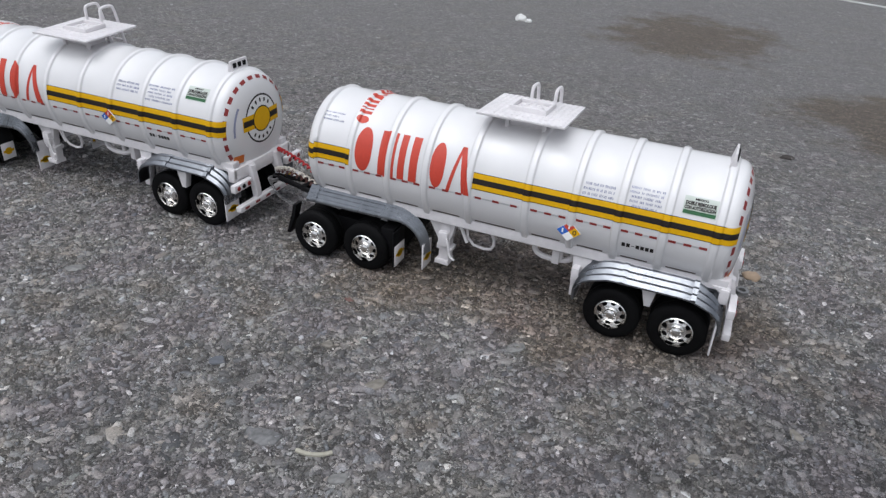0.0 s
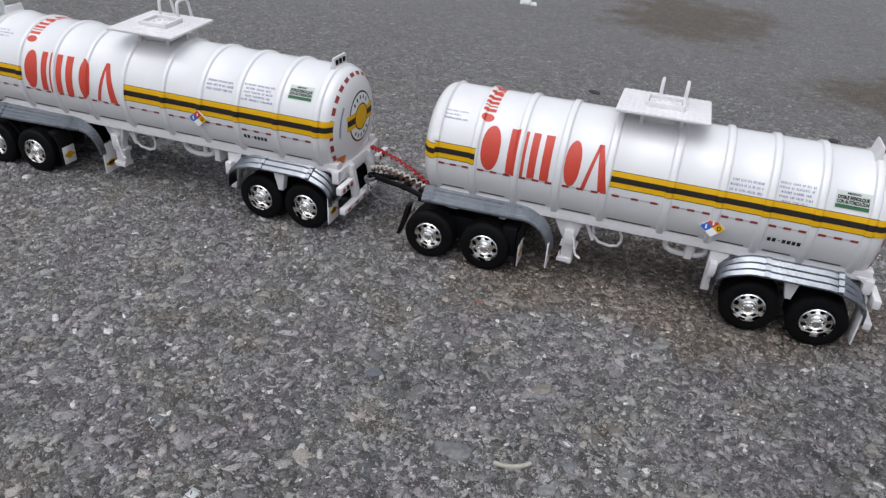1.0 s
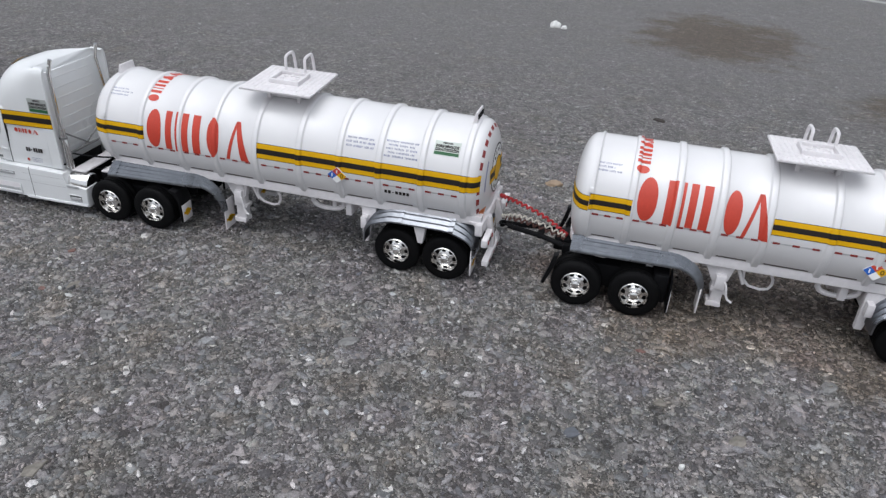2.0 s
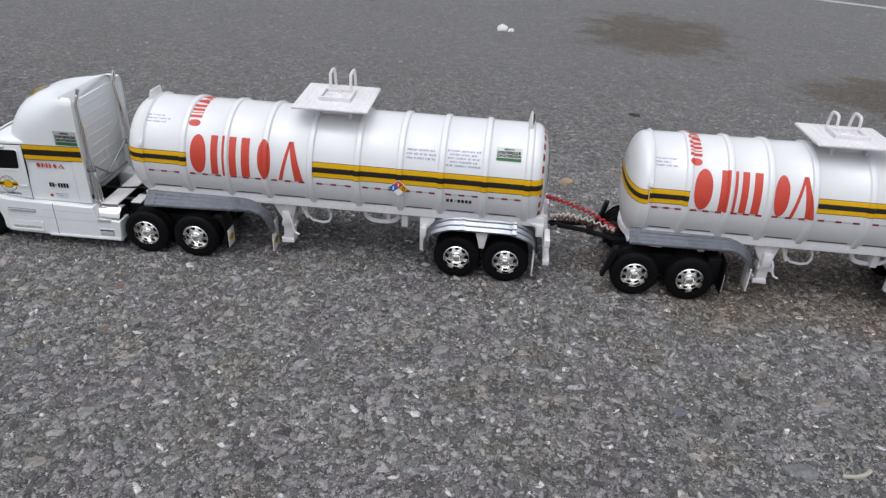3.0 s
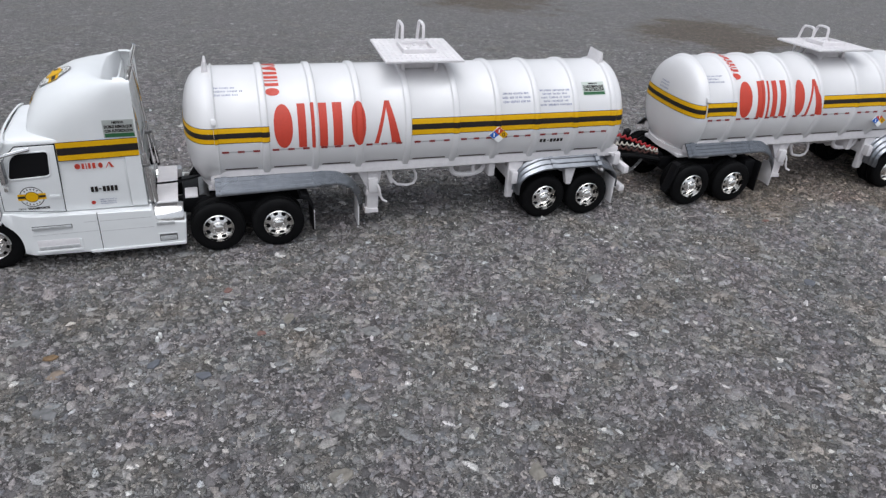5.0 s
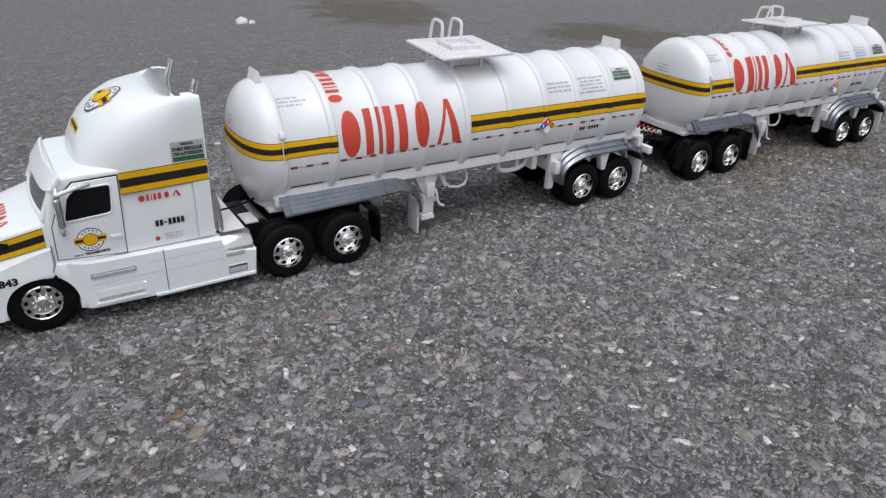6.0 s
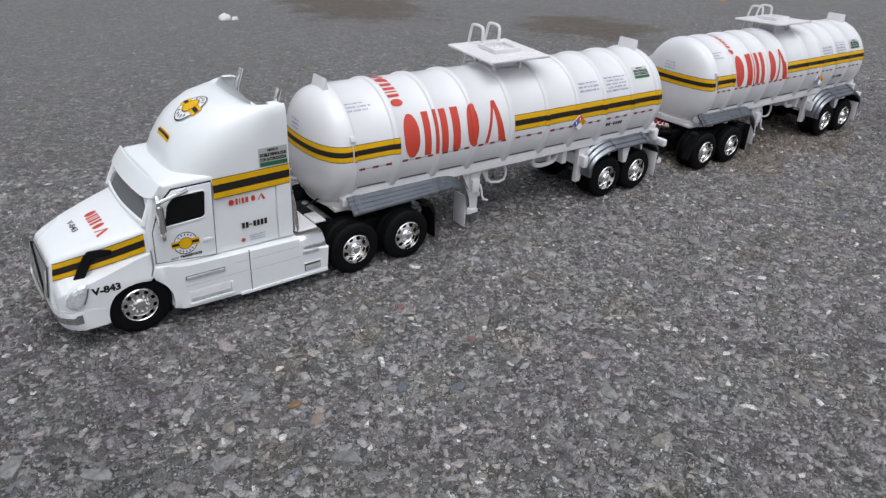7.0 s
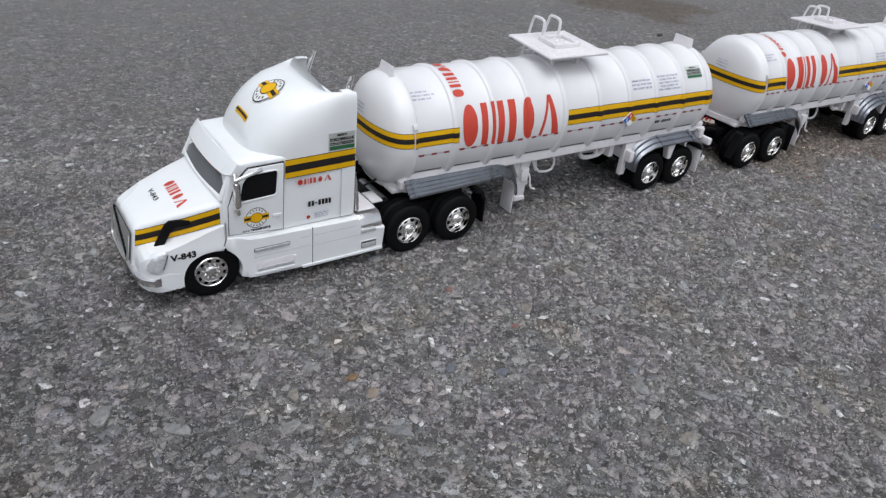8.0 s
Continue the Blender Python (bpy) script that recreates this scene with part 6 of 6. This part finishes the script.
for sy in (-1, 1):
    lay_side([[(38.9, 59.8), (77, 60.6), (77, 70.4), (38.9, 69.6)]], YELLOW, "stripe", 0.62, sy)
    lay_side([[(38.9, 62.8), (77, 63.6), (77, 67.4), (38.9, 66.6)]], BLACKP, "stripe_core", 0.72, sy)
    lay_side([[(38.9, 69.45), (77, 70.25), (77, 70.55), (38.9, 69.75)], [(38.9, 59.65), (77, 60.45), (77, 60.75), (38.9, 59.95)]], BLACKP, "stripe_edge", 0.72, sy)
    for mark in brand_marks(45.0, 64.0, 54.8, 57.8, SPANS):
        lay_side(mark, REDP, "brand_mark", 0.35, sy)
    lay_side([rect(51.0 + i * 1.9, 52.4 + i * 1.9, 41.6, 44.6) for i in range(7) if i != 2] + [rect(54.6, 56.0, 42.8, 43.4)], BLACKP, "registration_bar", 0.35, sy)
    lay_side([rect(49.6, 52.6, 34.2, 37.2)], WHITEP, "reflector_plate", 0.3, sy)
    lay_side([oval(51.1, 35.6, 1.1, 1.1, 12)], REDLENS, "reflector", 0.4, sy)
    lay_side(lines_of_print(54.0, 62.5, 37.4, 1.2, 3, random.Random(3), 0.5), NAVY, "fine_print", 0.35, sy)
    lay_side([rect(61.8, 76.4, 70.9, 80.2)], SILVERP, "permit_label", 0.75, sy)
    lay_side([rect(62.4, 76.2, 71.2, 73.2)], GREENP, "permit_strip", 0.85, sy)
    for text, z, h in (("MEXICO", 78.4, 1.1), ("DOBLE REMOLQUE", 76.0, 1.5), ("CON AUTORIZACION", 73.8, 1.5)):
        bm = words(text, h, 0.05)
        us = [v.co.x for v in bm.verts]
        wide = 13.2 if h > 1.2 else 5.5
        k = wide / (max(us) - min(us))
        for v in bm.verts:
            u = 69.1 + (v.co.x - (max(us) + min(us)) / 2) * k * (1 if sy < 0 else -1)
            v.co = Vector((u, sy * 36.85, z + v.co.y))
        part("permit_writing", bm, BLACKP, truck)
    lay_side(lines_of_print(16.0, 19.6, 35.6, 1.2, 1, random.Random(8), 0.9, 0.1), BLACKP, "fine_print", 0.85, sy)
    bm = words("TRANSPORTE", 1.15, 0.05)
    us = [v.co.x for v in bm.verts]
    k = 10.2 / (max(us) - min(us))
    for v in bm.verts:
        u = 25.3 + (v.co.x - (max(us) + min(us)) / 2) * k * (1 if sy < 0 else -1)
        v.co = Vector((u, sy * 36.85, 34.5 + v.co.y))
    part("door_writing", bm, BLACKP, truck)

    def lay_badge(loops, mat, lift, nm, sy=sy):
        bm = flat(loops)
        bent(bm, lambda u, v: (u, sy * (36.72 + lift), v))
        part(nm, bm, mat, truck)
    company_badge("badge", lay_badge, 23.4, 41.6, 5.6, truck, "")
    # stripe along the hood
    for nm, z0, z1, mat, lift in (("stripe", 0.0, 1.0, YELLOW, 0.15), ("stripe_core", 0.30, 0.68, BLACKP, 0.25), ("stripe_edge", -0.02, 0.02, BLACKP, 0.25), ("stripe_edge", 0.97, 1.01, BLACKP, 0.25)):
        bm = bmesh.new()
        grid = []
        for k in range(25):
            x = -30.2 + 36.4 * k / 24
            lo = 31.4 + 9.6 * k / 24
            hi = 39.4 + 10.4 * k / 24
            col = []
            for j in range(7):
                z = lo + (hi - lo) * (z0 + (z1 - z0) * j / 6)
                col.append(bm.verts.new((x + rake(x, z), sy * (hood_side(x, z) + lift), z)))
            grid.append(col)
        for a, b in zip(grid, grid[1:]):
            for j in range(6):
                bm.faces.new((a[j], a[j + 1], b[j + 1], b[j]))
        part(nm, bm, mat, hood)
    # fleet number on the fender
    bm = words("V-843", 3.3, 0.03)
    us = [v.co.x for v in bm.verts]
    k = 12.2 / (max(us) - min(us))
    for v in bm.verts:
        u = -13.2 + (v.co.x - (max(us) + min(us)) / 2) * k * (1 if sy < 0 else -1)
        v.co = Vector((u, sy * 37.2, 27.2 + v.co.y))
    part("fleet_number", bm, BLACKP, truck)
# marks and number on top of the hood, read from the front
for mark in brand_marks(0, 1, 0, 1, SPANS):
    bm = flat([[(-8 + 5.4 * (q - 0.5), 6.8 - 29.6 * p) for p, q in loop] for loop in mark], 2.0)
    bent(bm, lambda u, v: (u, v, hood_top(u, v) + 0.2))
    part("brand_mark", bm, REDP, hood)
bm = words("V-843", 2.6)
us = [v.co.x for v in bm.verts]
k = 11.8 / (max(us) - min(us))
for v in bm.verts:
    u, w_ = v.co.x * k, v.co.y
    x, y = -18.0 + w_, 7.2 - u * 1.22
    v.co = Vector((x, y, hood_top(x, y) + 0.2))
part("fleet_number", bm, BLACKP, hood)


# badge and small stripe on the roof front
def roof_top(x, y):
    w, lo, hi, n = blend(ROOF, x)
    q = min(0.999, abs(y) / w)
    return lo + (hi - lo) * (1 - q ** n) ** (1 / n)


def lay_roof(loops, mat, lift, nm):
    bm = flat(loops, 0.7, [0.7 * k - 11.9 for k in range(35)])
    bent(bm, lambda u, v: (41.2 + u, v, roof_top(41.2 + u, v) + lift * 2.6 + 0.3))
    part(nm, bm, mat, truck)


company_badge("badge", lay_roof, 0, -7.6, 8.0, truck, "", math.pi / 2)
for nm, w_, mat, lift in (("roof_stripe", 0.85, YELLOW, 0.2), ("roof_stripe_core", 0.34, BLACKP, 0.35)):
    bm = flat([rect(28.2 - w_, 28.2 + w_, -11.6, 4.4)], 0.7)
    bent(bm, lambda u, v: (u, v, roof_top(u, v) + lift * 2 + 0.2))
    part(nm, bm, mat, truck)

for ob in (DUAL, STEER):
    for o in (*ob.children_recursive, ob):
        bpy.data.objects.remove(o)
